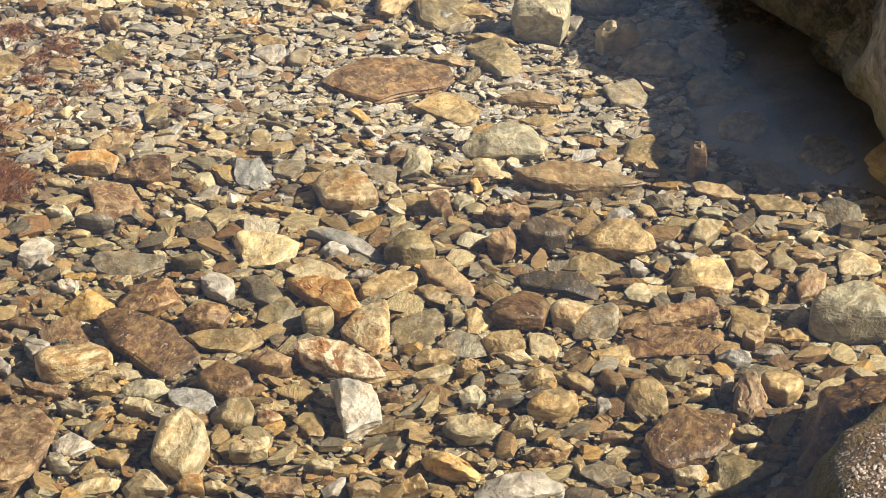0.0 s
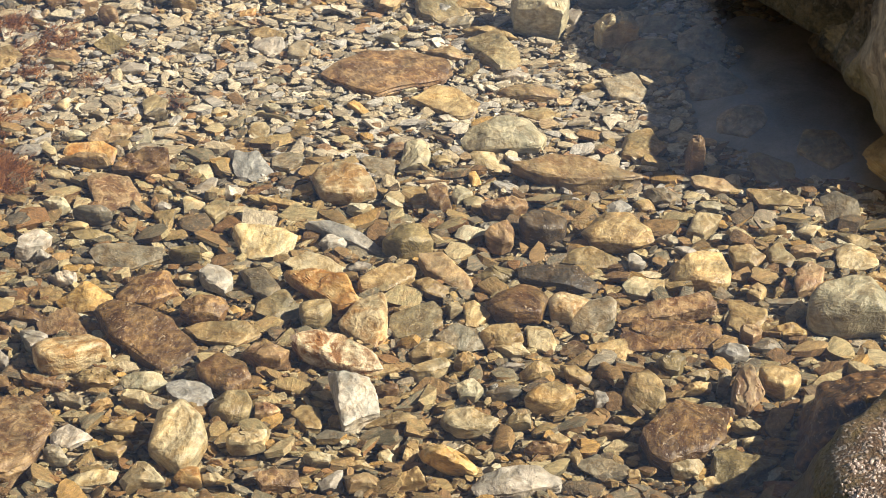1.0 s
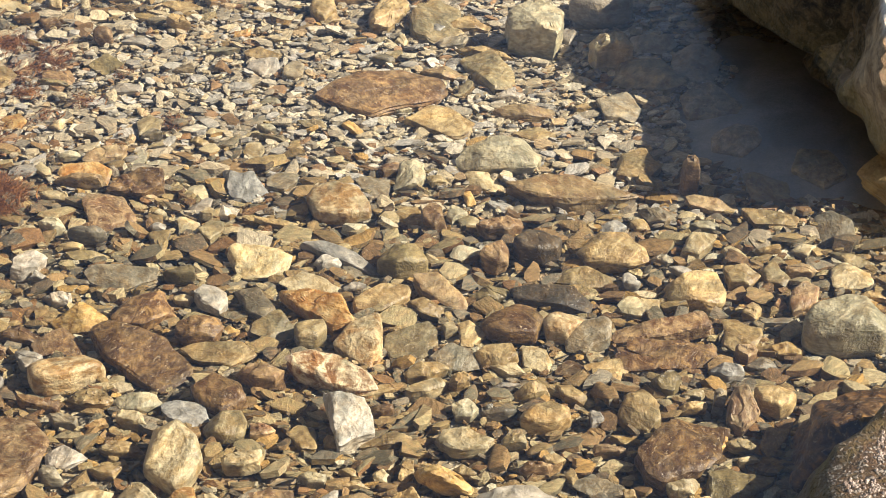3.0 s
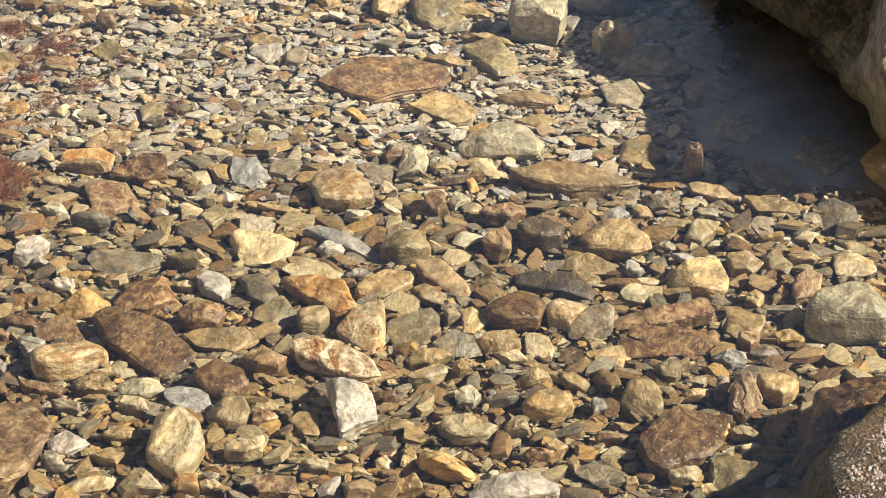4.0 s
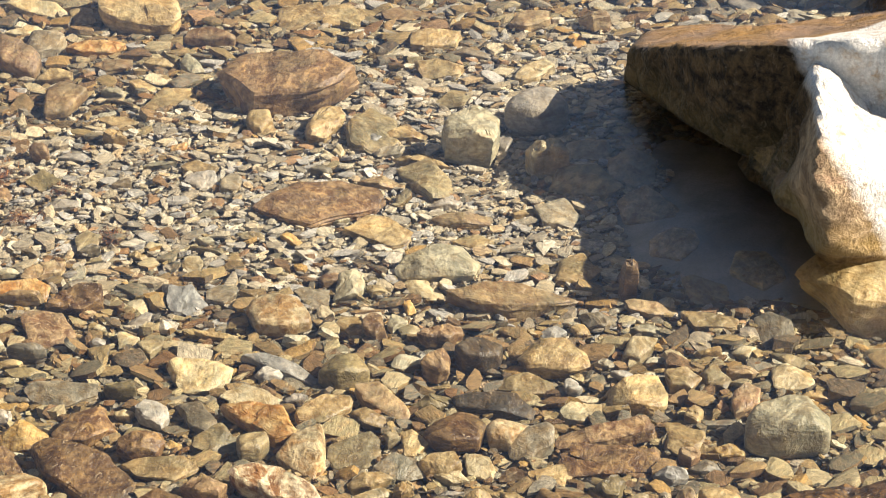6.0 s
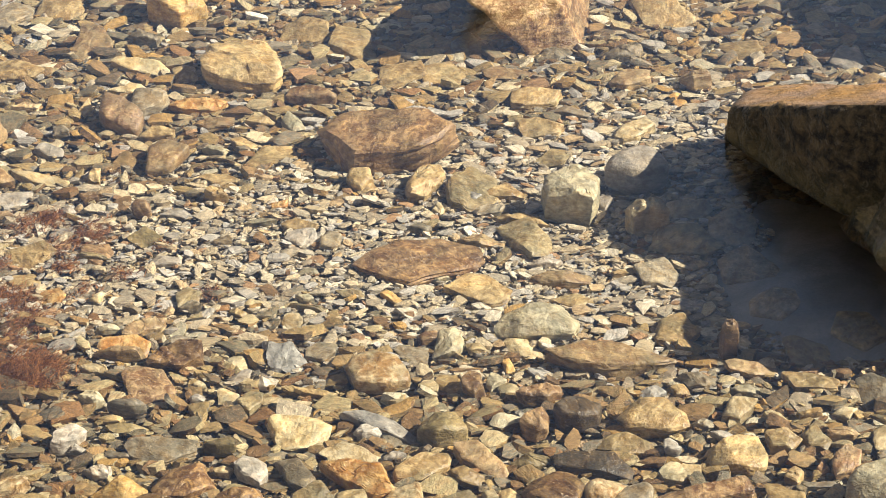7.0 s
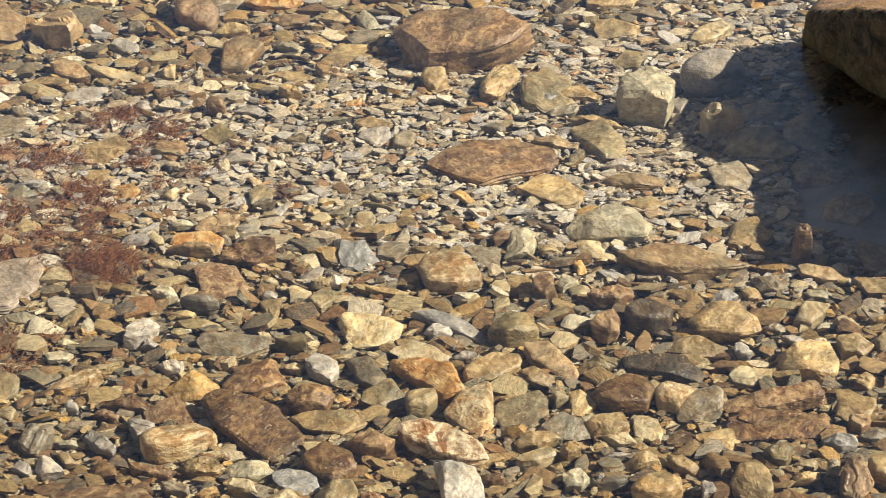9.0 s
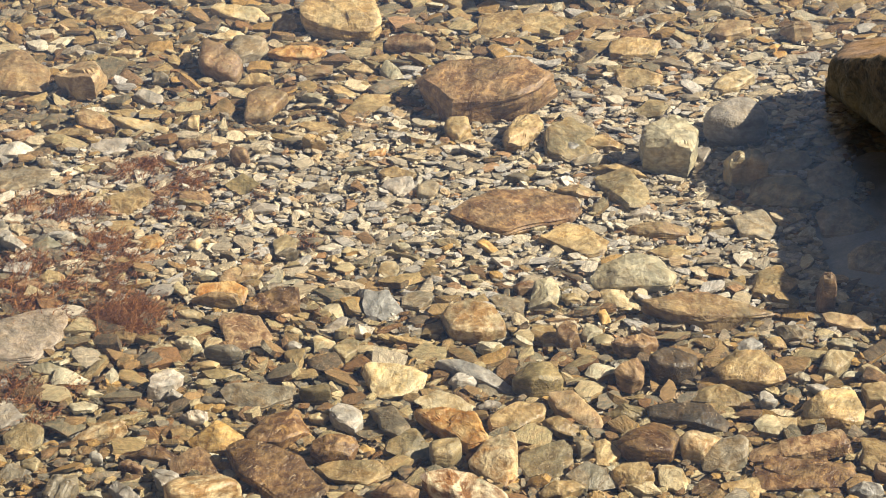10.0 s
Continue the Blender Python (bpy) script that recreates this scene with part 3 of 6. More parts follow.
top = rock("boulder", (0.06, 6.30, 0.12), [
    ((-0.75, 0.05, -0.57), (0.024, 6.16, 0.0)), ((0.35, -0.85, 0.02), (0.024, 6.16, 0.0)), ((0.92, -0.12, 0.35), (0.155, 6.25, 0.07)), ((0.15, -0.10, 1), (-0.10, 6.11, 0.225)),
    ((0.2, 1, 0.2), (0.05, 6.55, 0.1)), ((0.55, -0.55, 0.6), (0.05, 6.14, 0.17)), ((-0.8, 0.5, 0.3), (-0.17, 6.3, 0.15)), ((0, 0, -1), (0, 6.3, -0.05)),
], STONE["rust"], 7, level=6, power=16.0, rough=0.012)
tagged(top, "rusty brown boulder on the stony bed", "boulder", "boulders")

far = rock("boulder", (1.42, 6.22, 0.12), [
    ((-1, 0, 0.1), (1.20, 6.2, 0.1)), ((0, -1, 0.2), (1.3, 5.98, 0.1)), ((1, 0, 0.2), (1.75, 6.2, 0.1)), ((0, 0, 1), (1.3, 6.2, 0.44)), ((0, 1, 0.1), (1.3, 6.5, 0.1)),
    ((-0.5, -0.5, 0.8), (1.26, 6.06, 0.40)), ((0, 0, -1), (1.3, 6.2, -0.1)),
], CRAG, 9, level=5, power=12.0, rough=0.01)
tagged(far, "shore rock beyond the low ledge", "boulder", "boulders")

near = rock("boulder", (0.957, 3.430, 0.060), [
    ((-0.90, 0.12, 0.42), (0.600, 3.480, 0.120)), ((-0.62, 0.74, 0.30), (0.645, 3.602, 0.125)), ((-0.04, 0.02, 1), (0.797, 3.530, 0.205)),
    ((0.1, 1, 0.2), (0.847, 3.660, 0.120)), ((1, 0, 0.2), (1.247, 3.530, 0.000)), ((0, -1, 0.1), (0.797, 3.130, 0.000)), ((0, 0, -1), (0.797, 3.530, -0.100)),
], BARNACLE, 11, level=6, power=16.0, rough=0.014, crease=50)
tagged(near, "brown rock crusted with small white barnacles", "boulder", "boulders")


def barnacles(host, count, seed):
    """Small ribbed cones with an open mouth, crowded on the upper parts of the host rock."""
    rng = np.random.default_rng(seed)
    me = host.data
    k = len(me.polygons)
    at, nrm, area = np.empty(k * 3), np.empty(k * 3), np.empty(k)
    me.polygons.foreach_get("center", at)
    me.polygons.foreach_get("normal", nrm)
    me.polygons.foreach_get("area", area)
    at, nrm = at.reshape(-1, 3), nrm.reshape(-1, 3)
    clump = waves(at * 30, rng, 1.0, 3)
    height = at[:, 2] + host.location.z + 0.02 * clump
    weight = area * (height > 0.172) * (at[:, 0] + host.location.x > 0.635 + 0.55 * (at[:, 1] + host.location.y - 3.40)) * (nrm[:, 2] > 0.15) * np.clip(0.4 + clump, 0.05, 1)
    ids = rng.choice(k, count, p=weight / weight.sum())
    verts, faces = [], []
    for i in ids:
        n = nrm[i]
        u = np.cross(n, (0.3, 0.9, 0.1))
        u /= np.linalg.norm(u)
        v = np.cross(n, u)
        r = 0.0023 * math.exp(rng.normal() * 0.35)
        h = r * rng.uniform(0.7, 1.2)
        c = at[i] + u * rng.normal() * 0.004 + v * rng.normal() * 0.004
        base, turn = len(verts), rng.uniform(0, 6.3)
        for ring, up in ((1.0, -0.2), (0.5, 1.0), (0.3, 0.5)):
            for q in range(6):
                a = turn + q * 1.0472
                w = r * ring * rng.uniform(0.85, 1.15)
                verts.append(c + u * math.cos(a) * w + v * math.sin(a) * w + n * h * up)
        for ring in (0, 6):
            for q in range(6):
                a, b = base + ring + q, base + ring + (q + 1) % 6
                faces.append((a, b, b + 6, a + 6))
        faces.append((base + 12, base + 13, base + 14, base + 15))
        faces.append((base + 12, base + 15, base + 16, base + 17))
    ob = new("barnacle_crust", mesh_from("barnacle_crust", np.array(verts), np.array(faces), SHELL, False))
    ob.parent = host
    return tagged(ob, "crowded pinkish white barnacles", kind="stuff")


barnacles(near, 7500, 8)

wet = rock("boulder", (0.765, 3.715, 0.050), [
    ((-1, 0.10, 0.25), (0.607, 3.675, 0.070)), ((-0.30, 1, 0.4), (0.665, 3.790, 0.070)), ((-0.12, 0.18, 0.96), (0.665, 3.715, 0.120)), ((0, -1, 0.1), (0.685, 3.620, 0.070)), ((1, 0, 0.1), (1.035, 3.725, 0.020)),
    ((-0.75, -0.2, 0.6), (0.633, 3.665, 0.105)), ((0, 0, -1), (0.685, 3.725, -0.040)),
], STONE["wetrust"], 13, level=6, power=30.0, rough=0.014, freq=4.0)
tagged(wet, "dark rust-brown boulder beside the barnacled rock", "boulder", "boulders")
for x, y, a, b in ((1.10, 5.0, 0.40, 0.40), (1.05, 5.40, 0.5, 0.2), (0.04, 6.34, 0.15, 0.15), (0.85, 3.50, 0.24, 0.16), (0.74, 3.77, 0.12, 0.08), (1.35, 6.22, 0.2, 0.2)):
    occupy(x, y, [(t, math.hypot(a * math.cos(radians(t)), b * math.sin(radians(t)))) for t in range(0, 360, 45)])

# ---- loose stones, each a thing of its own: kind, colour, place, height, and the sides as (way they face in degrees, distance from the middle) ----
# two that stand up out of the rock's shade into the sun
stone("wedge", "brown", 0.451, 4.628, 0.105, ((10, 0.017), (70, 0.019), (130, 0.018), (200, 0.018), (270, 0.018)))
stone("slab", "cream", 0.300, 5.195, 0.088, ((90, 0.02), (30, 0.037), (270, 0.022), (200, 0.04)))
stone("slab", "pale", -0.903, 3.997, 0.030, ((200, 0.019), (218, 0.017), (301, 0.025), (339, 0.028), (58, 0.019), (74, 0.019)))
stone("cobble", "creamrust", -0.819, 3.944, 0.060, ((207, 0.072), (257, 0.056), (285, 0.039), (306, 0.037), (17, 0.076), (61, 0.062), (105, 0.038), (155, 0.066)))
stone("slab", "tan", -0.765, 3.879, 0.030, ((240, 0.024), (270, 0.02), (307, 0.037), (47, 0.031), (88, 0.02), (115, 0.026)))
stone("cobble", "sage", -0.671, 3.873, 0.025, ((261, 0.027), (299, 0.03), (36, 0.038), (79, 0.025), (131, 0.034), (217, 0.041)))
stone("slab", "darkrust", -0.687, 4.002, 0.032, ((230, 0.04), (237, 0.046), (316, 0.105), (352, 0.108), (36, 0.074), (72, 0.066), (108, 0.109), (208, 0.056)))
stone("plate", "tan", -0.530, 4.034, 0.015, ((232, 0.04), (260, 0.027), (304, 0.045), (49, 0.053), (88, 0.032), (108, 0.037)))
stone("cobble", "darkrust", -0.512, 3.881, 0.045, ((236, 0.039), (304, 0.051), (19, 0.047), (56, 0.038), (132, 0.05), (211, 0.042)))
stone("slab", "brown", -0.436, 3.946, 0.045, ((231, 0.027), (273, 0.027), (332, 0.041), (62, 0.028), (77, 0.022), (130, 0.035)))
stone("plate", "bluegrey", -0.572, 3.833, 0.020, ((244, 0.03), (305, 0.047), (25, 0.037), (67, 0.032), (126, 0.047), (202, 0.04)))
stone("wedge", "cream", -0.665, 3.808, 0.035, ((247, 0.017), (257, 0.015), (336, 0.034), (71, 0.015), (85, 0.018), (179, 0.038)))
stone("cobble", "greygreen", -0.492, 3.789, 0.040, ((200, 0.041), (246, 0.037), (285, 0.039), (350, 0.042), (23, 0.042), (109, 0.029), (136, 0.031)))
stone("slab", "rust", -0.421, 3.778, 0.030, ((188, 0.024), (278, 0.014), (305, 0.015), (53, 0.016), (90, 0.017)))
stone("cobble", "cream", -0.578, 3.668, 0.060, ((226, 0.059), (238, 0.061), (309, 0.065), (341, 0.054), (18, 0.052), (47, 0.057), (105, 0.074), (174, 0.052)), tip=(14, 4))
stone("plate", "pale", -0.786, 3.701, 0.020, ((258, 0.029), (302, 0.025), (56, 0.021), (124, 0.029), (193, 0.039)))
stone("cobble", "grey", -0.805, 3.638, 0.035, ((214, 0.021), (266, 0.014), (280, 0.015), (44, 0.011), (74, 0.01), (142, 0.02)))
stone("slab", "tan", -0.683, 3.722, 0.030, ((247, 0.023), (270, 0.015), (297, 0.02), (49, 0.027), (93, 0.014), (132, 0.023)))
stone("slab", "tan", -0.711, 3.660, 0.025, ((242, 0.013), (270, 0.012), (322, 0.023), (85, 0.011), (106, 0.013)))
stone("slab", "rust", -0.932, 3.677, 0.050, ((198, 0.074), (258, 0.102), (311, 0.118), (351, 0.098), (29, 0.117), (82, 0.114), (101, 0.111)), tip=(6, 4))
stone("slab", "grey", -0.809, 3.812, 0.030, ((215, 0.018), (264, 0.013), (358, 0.03), (68, 0.013), (101, 0.017)))
stone("slab", "orange", -0.742, 3.801, 0.020, ((230, 0.018), (296, 0.009), (31, 0.021), (116, 0.007)))
stone("wedge", "cream", -0.635, 3.579, 0.040, ((207, 0.044), (277, 0.027), (37, 0.021), (56, 0.017), (142, 0.031), (151, 0.032)))
stone("plate", "cream", -0.739, 3.575, 0.020, ((202, 0.043), (274, 0.018), (355, 0.047), (90, 0.021), (108, 0.02)))
stone("slab", "cream", -0.452, 3.678, 0.040, ((202, 0.036), (270, 0.02), (292, 0.02), (348, 0.035), (98, 0.014), (107, 0.014)))
stone("slab", "greygreen", -0.443, 3.618, 0.020, ((228, 0.017), (282, 0.007), (343, 0.023), (99, 0.006)))
stone("slab", "brown", -0.382, 3.569, 0.030, ((207, 0.038), (277, 0.019), (21, 0.037), (92, 0.021), (123, 0.027)))
stone("slab", "darkrust", -0.865, 3.862, 0.025, ((215, 0.029), (253, 0.01), (265, 0.01), (358, 0.044), (82, 0.01), (85, 0.01)))
stone("slab", "orange", -0.553, 3.584, 0.030, ((216, 0.023), (270, 0.021), (9, 0.023), (67, 0.019), (131, 0.016)))
stone("slab", "cream", -0.505, 3.582, 0.020, ((190, 0.021), (258, 0.011), (290, 0.011), (49, 0.013), (94, 0.011)))
stone("slab", "whiterust", -0.293, 3.944, 0.045, ((244, 0.032), (255, 0.034), (282, 0.057), (32, 0.06), (56, 0.039), (86, 0.045), (115, 0.066), (217, 0.059)))
stone("slab", "white", -0.255, 3.782, 0.050, ((302, 0.05), (18, 0.04), (79, 0.057), (195, 0.032)), tip=(20, 8))
stone("slab", "tan", -0.184, 3.754, 0.025, ((206, 0.048), (270, 0.017), (282, 0.017), (2, 0.051), (75, 0.02), (108, 0.012)))
stone("plate", "tan", -0.215, 3.914, 0.015, ((250, 0.02), (289, 0.013), (38, 0.036), (106, 0.008)))
stone("slab", "brown", -0.197, 3.847, 0.030, ((201, 0.022), (267, 0.011), (291, 0.013), (4, 0.026), (94, 0.009)))
stone("slab", "ochre", -0.112, 3.967, 0.035, ((223, 0.039), (274, 0.02), (302, 0.019), (45, 0.035), (100, 0.017), (132, 0.022)))
stone("slab", "cream", -0.113, 3.920, 0.030, ((244, 0.033), (275, 0.023), (303, 0.023), (13, 0.039), (116, 0.007), (121, 0.007)))
stone("plate", "grey", -0.050, 4.022, 0.020, ((267, 0.033), (294, 0.038), (38, 0.034), (70, 0.028), (130, 0.034), (225, 0.042)))
stone("wedge", "cream", -0.031, 3.738, 0.040, ((217, 0.043), (228, 0.038), (270, 0.027), (283, 0.025), (313, 0.038), (70, 0.023), (84, 0.023), (142, 0.051)))
stone("slab", "golden", -0.069, 3.619, 0.050, ((199, 0.045), (249, 0.019), (249, 0.019), (268, 0.022), (334, 0.053), (64, 0.013), (68, 0.012), (104, 0.029)), tip=(20, 12))
stone("slab", "pale", 0.055, 3.569, 0.030, ((206, 0.076), (265, 0.035), (283, 0.031), (12, 0.077), (53, 0.052), (93, 0.032), (105, 0.033), (143, 0.059)))
stone("cobble", "tan", 0.120, 3.815, 0.045, ((200, 0.049), (251, 0.033), (270, 0.029), (300, 0.038), (2, 0.05), (59, 0.033), (97, 0.026), (135, 0.032)))
stone("slab", "ochre", 0.173, 3.899, 0.020, ((208, 0.018), (253, 0.014), (340, 0.03), (51, 0.016), (95, 0.022)))
stone("wedge", "greygreen", 0.060, 3.745, 0.035, ((204, 0.025), (275, 0.012), (14, 0.022), (74, 0.014), (123, 0.012)))
stone("slab", "sage", -0.032, 3.845, 0.030, ((192, 0.025), (270, 0.021), (326, 0.021), (49, 0.019), (114, 0.017)))
stone("slab", "darkgrey", 0.031, 3.843, 0.025, ((228, 0.023), (272, 0.008), (302, 0.017), (81, 0.009), (104, 0.009)))
stone("slab", "rust", 0.100, 3.665, 0.035, ((233, 0.019), (274, 0.008), (322, 0.022), (86, 0.009), (108, 0.012)))
stone("slab", "ochre", 0.136, 3.697, 0.025, ((201, 0.022), (270, 0.012), (300, 0.012), (59, 0.012), (115, 0.01)))
stone("slab", "tan", -0.045, 3.933, 0.040, ((243, 0.019), (296, 0.015), (12, 0.019), (112, 0.012), (164, 0.018)))
stone("wedge", "white", 0.014, 3.861, 0.020, ((192, 0.007), (279, 0.006), (0, 0.007), (111, 0.004)))
stone("slab", "tan", 0.095, 3.902, 0.035, ((198, 0.032), (270, 0.015), (292, 0.013), (17, 0.033), (90, 0.015), (115, 0.015)))
stone("plate", "pale", 0.044, 3.933, 0.015, ((210, 0.025), (259, 0.007), (278, 0.009), (74, 0.005), (84, 0.005)))
stone("slab", "cream", 0.051, 3.981, 0.020, ((238, 0.015), (278, 0.015), (40, 0.021), (102, 0.013)))
stone("slab", "ochre", -0.143, 3.655, 0.030, ((236, 0.025), (326, 0.017), (2, 0.015), (105, 0.026), (169, 0.011)))
stone("slab", "tan", -0.142, 3.578, 0.030, ((206, 0.027), (275, 0.019), (24, 0.022), (113, 0.014)))
stone("slab", "sage", -0.317, 3.630, 0.030, ((225, 0.015), (277, 0.012), (350, 0.025), (83, 0.012), (110, 0.015)))
stone("slab", "tanrust", -0.226, 3.569, 0.030, ((201, 0.032), (283, 0.013), (35, 0.03), (95, 0.018)))
stone("slab", "pale", -0.288, 3.576, 0.020, ((201, 0.023), (278, 0.02), (7, 0.021), (124, 0.008)))
stone("slab", "greygreen", -0.032, 3.666, 0.020, ((214, 0.017), (256, 0.013), (289, 0.018), (45, 0.009), (117, 0.015)))
stone("wedge", "cream", -0.188, 3.650, 0.020, ((205, 0.016), (263, 0.014), (344, 0.017), (46, 0.013), (128, 0.011)))
stone("slab", "ochre", -0.249, 3.661, 0.020, ((238, 0.006), (286, 0.012), (44, 0.011), (100, 0.01)))
stone("plate", "tan", -0.107, 3.723, 0.015, ((223, 0.018), (270, 0.003), (310, 0.016), (88, 0.002)))
stone("plate", "tan", -0.241, 3.626, 0.015, ((229, 0.018), (274, 0.006), (62, 0.013), (90, 0.007)))
stone("slab", "tan", 0.167, 3.644, 0.030, ((220, 0.011), (327, 0.011), (40, 0.01), (147, 0.011)))
stone("slab", "darkrust", 0.376, 3.694, 0.048, ((239, 0.092), (296, 0.059), (322, 0.053), (342, 0.063), (356, 0.082), (94, 0.078), (129, 0.066), (144, 0.07), (196, 0.084)), tip=(12, 2))
stone("slab", "olive", 0.481, 3.611, 0.030, ((188, 0.065), (258, 0.048), (314, 0.026), (314, 0.026), (336, 0.045), (83, 0.043), (113, 0.055), (170, 0.064)))
stone("cobble", "tan", 0.567, 3.868, 0.050, ((197, 0.034), (244, 0.029), (297, 0.033), (334, 0.036), (38, 0.035), (83, 0.032), (129, 0.041)))
stone("slab", "pinkish", 0.499, 3.826, 0.050, ((210, 0.038), (255, 0.048), (318, 0.033), (336, 0.031), (20, 0.025), (102, 0.047), (165, 0.028), (173, 0.027)), tip=(30, 6))
stone("cobble", "tan", 0.301, 3.839, 0.045, ((251, 0.047), (310, 0.054), (9, 0.037), (29, 0.037), (120, 0.042), (158, 0.034), (215, 0.044)))
stone("slab", "olive", 0.359, 3.928, 0.035, ((194, 0.027), (224, 0.024), (270, 0.023), (338, 0.023), (63, 0.025), (112, 0.018)))
stone("slab", "cream", 0.409, 3.906, 0.020, ((250, 0.013), (270, 0.009), (327, 0.02), (68, 0.012), (112, 0.005)))
stone("slab", "tan", 0.407, 3.860, 0.025, ((192, 0.025), (277, 0.009), (359, 0.026), (100, 0.008)))
stone("slab", "grey", 0.461, 3.874, 0.040, ((257, 0.022), (348, 0.01), (107, 0.018), (173, 0.013)))
stone("slab", "bluegrey", 0.482, 3.973, 0.030, ((192, 0.032), (252, 0.019), (287, 0.02), (29, 0.025), (63, 0.016), (118, 0.02)))
stone("slab", "pinkish", 0.525, 4.030, 0.035, ((188, 0.02), (235, 0.015), (313, 0.015), (23, 0.02), (98, 0.017)))
stone("slab", "golden", 0.607, 4.044, 0.030, ((219, 0.024), (270, 0.016), (324, 0.026), (71, 0.018), (101, 0.013)))
stone("slab", "darkgrey", 0.553, 4.004, 0.020, ((240, 0.021), (278, 0.016), (9, 0.03), (66, 0.018), (123, 0.013)))
stone("slab", "greygreen", 0.487, 3.738, 0.025, ((237, 0.014), (262, 0.01), (305, 0.021), (47, 0.018), (101, 0.01)))
stone("slab", "cream", 0.501, 3.702, 0.020, ((194, 0.019), (283, 0.007), (33, 0.016), (105, 0.007)))
stone("slab", "cream", 0.372, 3.612, 0.035, ((205, 0.029), (276, 0.016), (330, 0.023), (45, 0.029), (109, 0.01)))
stone("slab", "ochre", 0.403, 3.573, 0.020, ((228, 0.02), (284, 0.01), (37, 0.02), (110, 0.008)))
stone("slab", "golden", 0.448, 3.741, 0.025, ((248, 0.023), (316, 0.013), (6, 0.019), (119, 0.013), (174, 0.017)))
stone("plate", "golden", 0.271, 3.765, 0.015, ((234, 0.009), (276, 0.012), (25, 0.025), (80, 0.006)))
stone("slab", "bluegrey", 0.220, 3.815, 0.030, ((185, 0.012), (286, 0.014), (9, 0.012), (78, 0.015)))
stone("slab", "pinkish", 0.241, 3.724, 0.030, ((190, 0.029), (270, 0.009), (309, 0.019), (65, 0.013), (90, 0.009)))
stone("slab", "tan", 0.272, 3.600, 0.020, ((188, 0.012), (280, 0.009), (11, 0.012), (90, 0.011)))
stone("plate", "darkgrey", 0.234, 3.596, 0.012, ((224, 0.021), (280, 0.006), (46, 0.023), (95, 0.008)))
stone("slab", "cream", -0.942, 4.615, 0.020, ((227, 0.016), (265, 0.013), (347, 0.034), (65, 0.012), (103, 0.017)))
stone("slab", "tanrust", -0.896, 4.668, 0.035, ((255, 0.011), (273, 0.01), (350, 0.055), (83, 0.01), (97, 0.01)))
stone("slab", "darkrust", -0.764, 4.648, 0.040, ((258, 0.038), (294, 0.048), (4, 0.063), (71, 0.046), (118, 0.03), (145, 0.039)))
stone("round", "darkgrey", -0.844, 4.445, 0.045, ((245, 0.016), (259, 0.012), (294, 0.023), (48, 0.028), (85, 0.014), (118, 0.025)))
stone("slab", "sage", -0.925, 4.488, 0.030, ((239, 0.016), (295, 0.023), (31, 0.02), (80, 0.019), (149, 0.026)))
stone("slab", "cream", -0.977, 4.483, 0.020, ((228, 0.024), (270, 0.008), (299, 0.018), (73, 0.011), (101, 0.007)))
stone("slab", "pale", -0.951, 4.332, 0.040, ((270, 0.03), (302, 0.022), (329, 0.024), (33, 0.038), (90, 0.03), (149, 0.025), (166, 0.028)))
stone("plate", "grey", -0.753, 4.293, 0.020, ((213, 0.058), (235, 0.045), (266, 0.038), (300, 0.038), (359, 0.076), (86, 0.038), (97, 0.04), (146, 0.071)))
stone("cobble", "olive", -0.631, 4.296, 0.035, ((245, 0.014), (276, 0.013), (14, 0.032), (90, 0.014), (111, 0.014)))
stone("slab", "darkrust", -0.690, 4.166, 0.035, ((267, 0.049), (306, 0.042), (27, 0.053), (101, 0.042), (149, 0.043), (209, 0.065)))
stone("slab", "pale", -0.558, 4.211, 0.030, ((249, 0.026), (326, 0.038), (12, 0.033), (82, 0.033), (148, 0.035), (210, 0.028)))
stone("slab", "grey", -0.468, 4.198, 0.025, ((233, 0.027), (340, 0.049), (35, 0.029), (80, 0.048), (203, 0.02)))
stone("plate", "creamgold", -0.470, 4.346, 0.030, ((199, 0.053), (225, 0.048), (270, 0.042), (299, 0.046), (353, 0.064), (62, 0.05), (86, 0.039), (153, 0.073)), tip=(14, 4))
stone("slab", "golden", -0.821, 4.140, 0.030, ((270, 0.041), (351, 0.056), (52, 0.037), (127, 0.029), (223, 0.046)))
stone("slab", "pale", -0.879, 4.221, 0.025, ((227, 0.015), (273, 0.015), (333, 0.029), (69, 0.013), (99, 0.016)))
stone("slab", "darkgrey", -0.845, 4.283, 0.020, ((253, 0.012), (270, 0.011), (37, 0.016), (75, 0.006), (144, 0.021)))
stone("wedge", "white", -0.927, 4.302, 0.020, ((260, 0.008), (331, 0.013), (80, 0.008), (151, 0.013)))
stone("slab", "darkrust", -0.571, 4.085, 0.050, ((236, 0.036), (275, 0.028), (336, 0.042), (23, 0.044), (84, 0.029), (114, 0.031), (169, 0.044)))
stone("slab", "darkrust", -0.935, 4.088, 0.030, ((257, 0.019), (272, 0.022), (40, 0.037), (68, 0.019), (113, 0.021)))
stone("slab", "cream", -0.618, 4.225, 0.020, ((214, 0.017), (259, 0.011), (341, 0.018), (77, 0.013), (119, 0.013)))
stone("slab", "greygreen", -0.583, 4.474, 0.020, ((223, 0.021), (310, 0.023), (356, 0.027), (76, 0.029), (139, 0.022)))
stone("wedge", "pale", -0.699, 4.491, 0.020, ((219, 0.015), (270, 0.012), (350, 0.017), (70, 0.01), (129, 0.011)))
stone("wedge", "cream", -0.699, 4.546, 0.020, ((255, 0.009), (306, 0.009), (62, 0.007), (138, 0.008)))
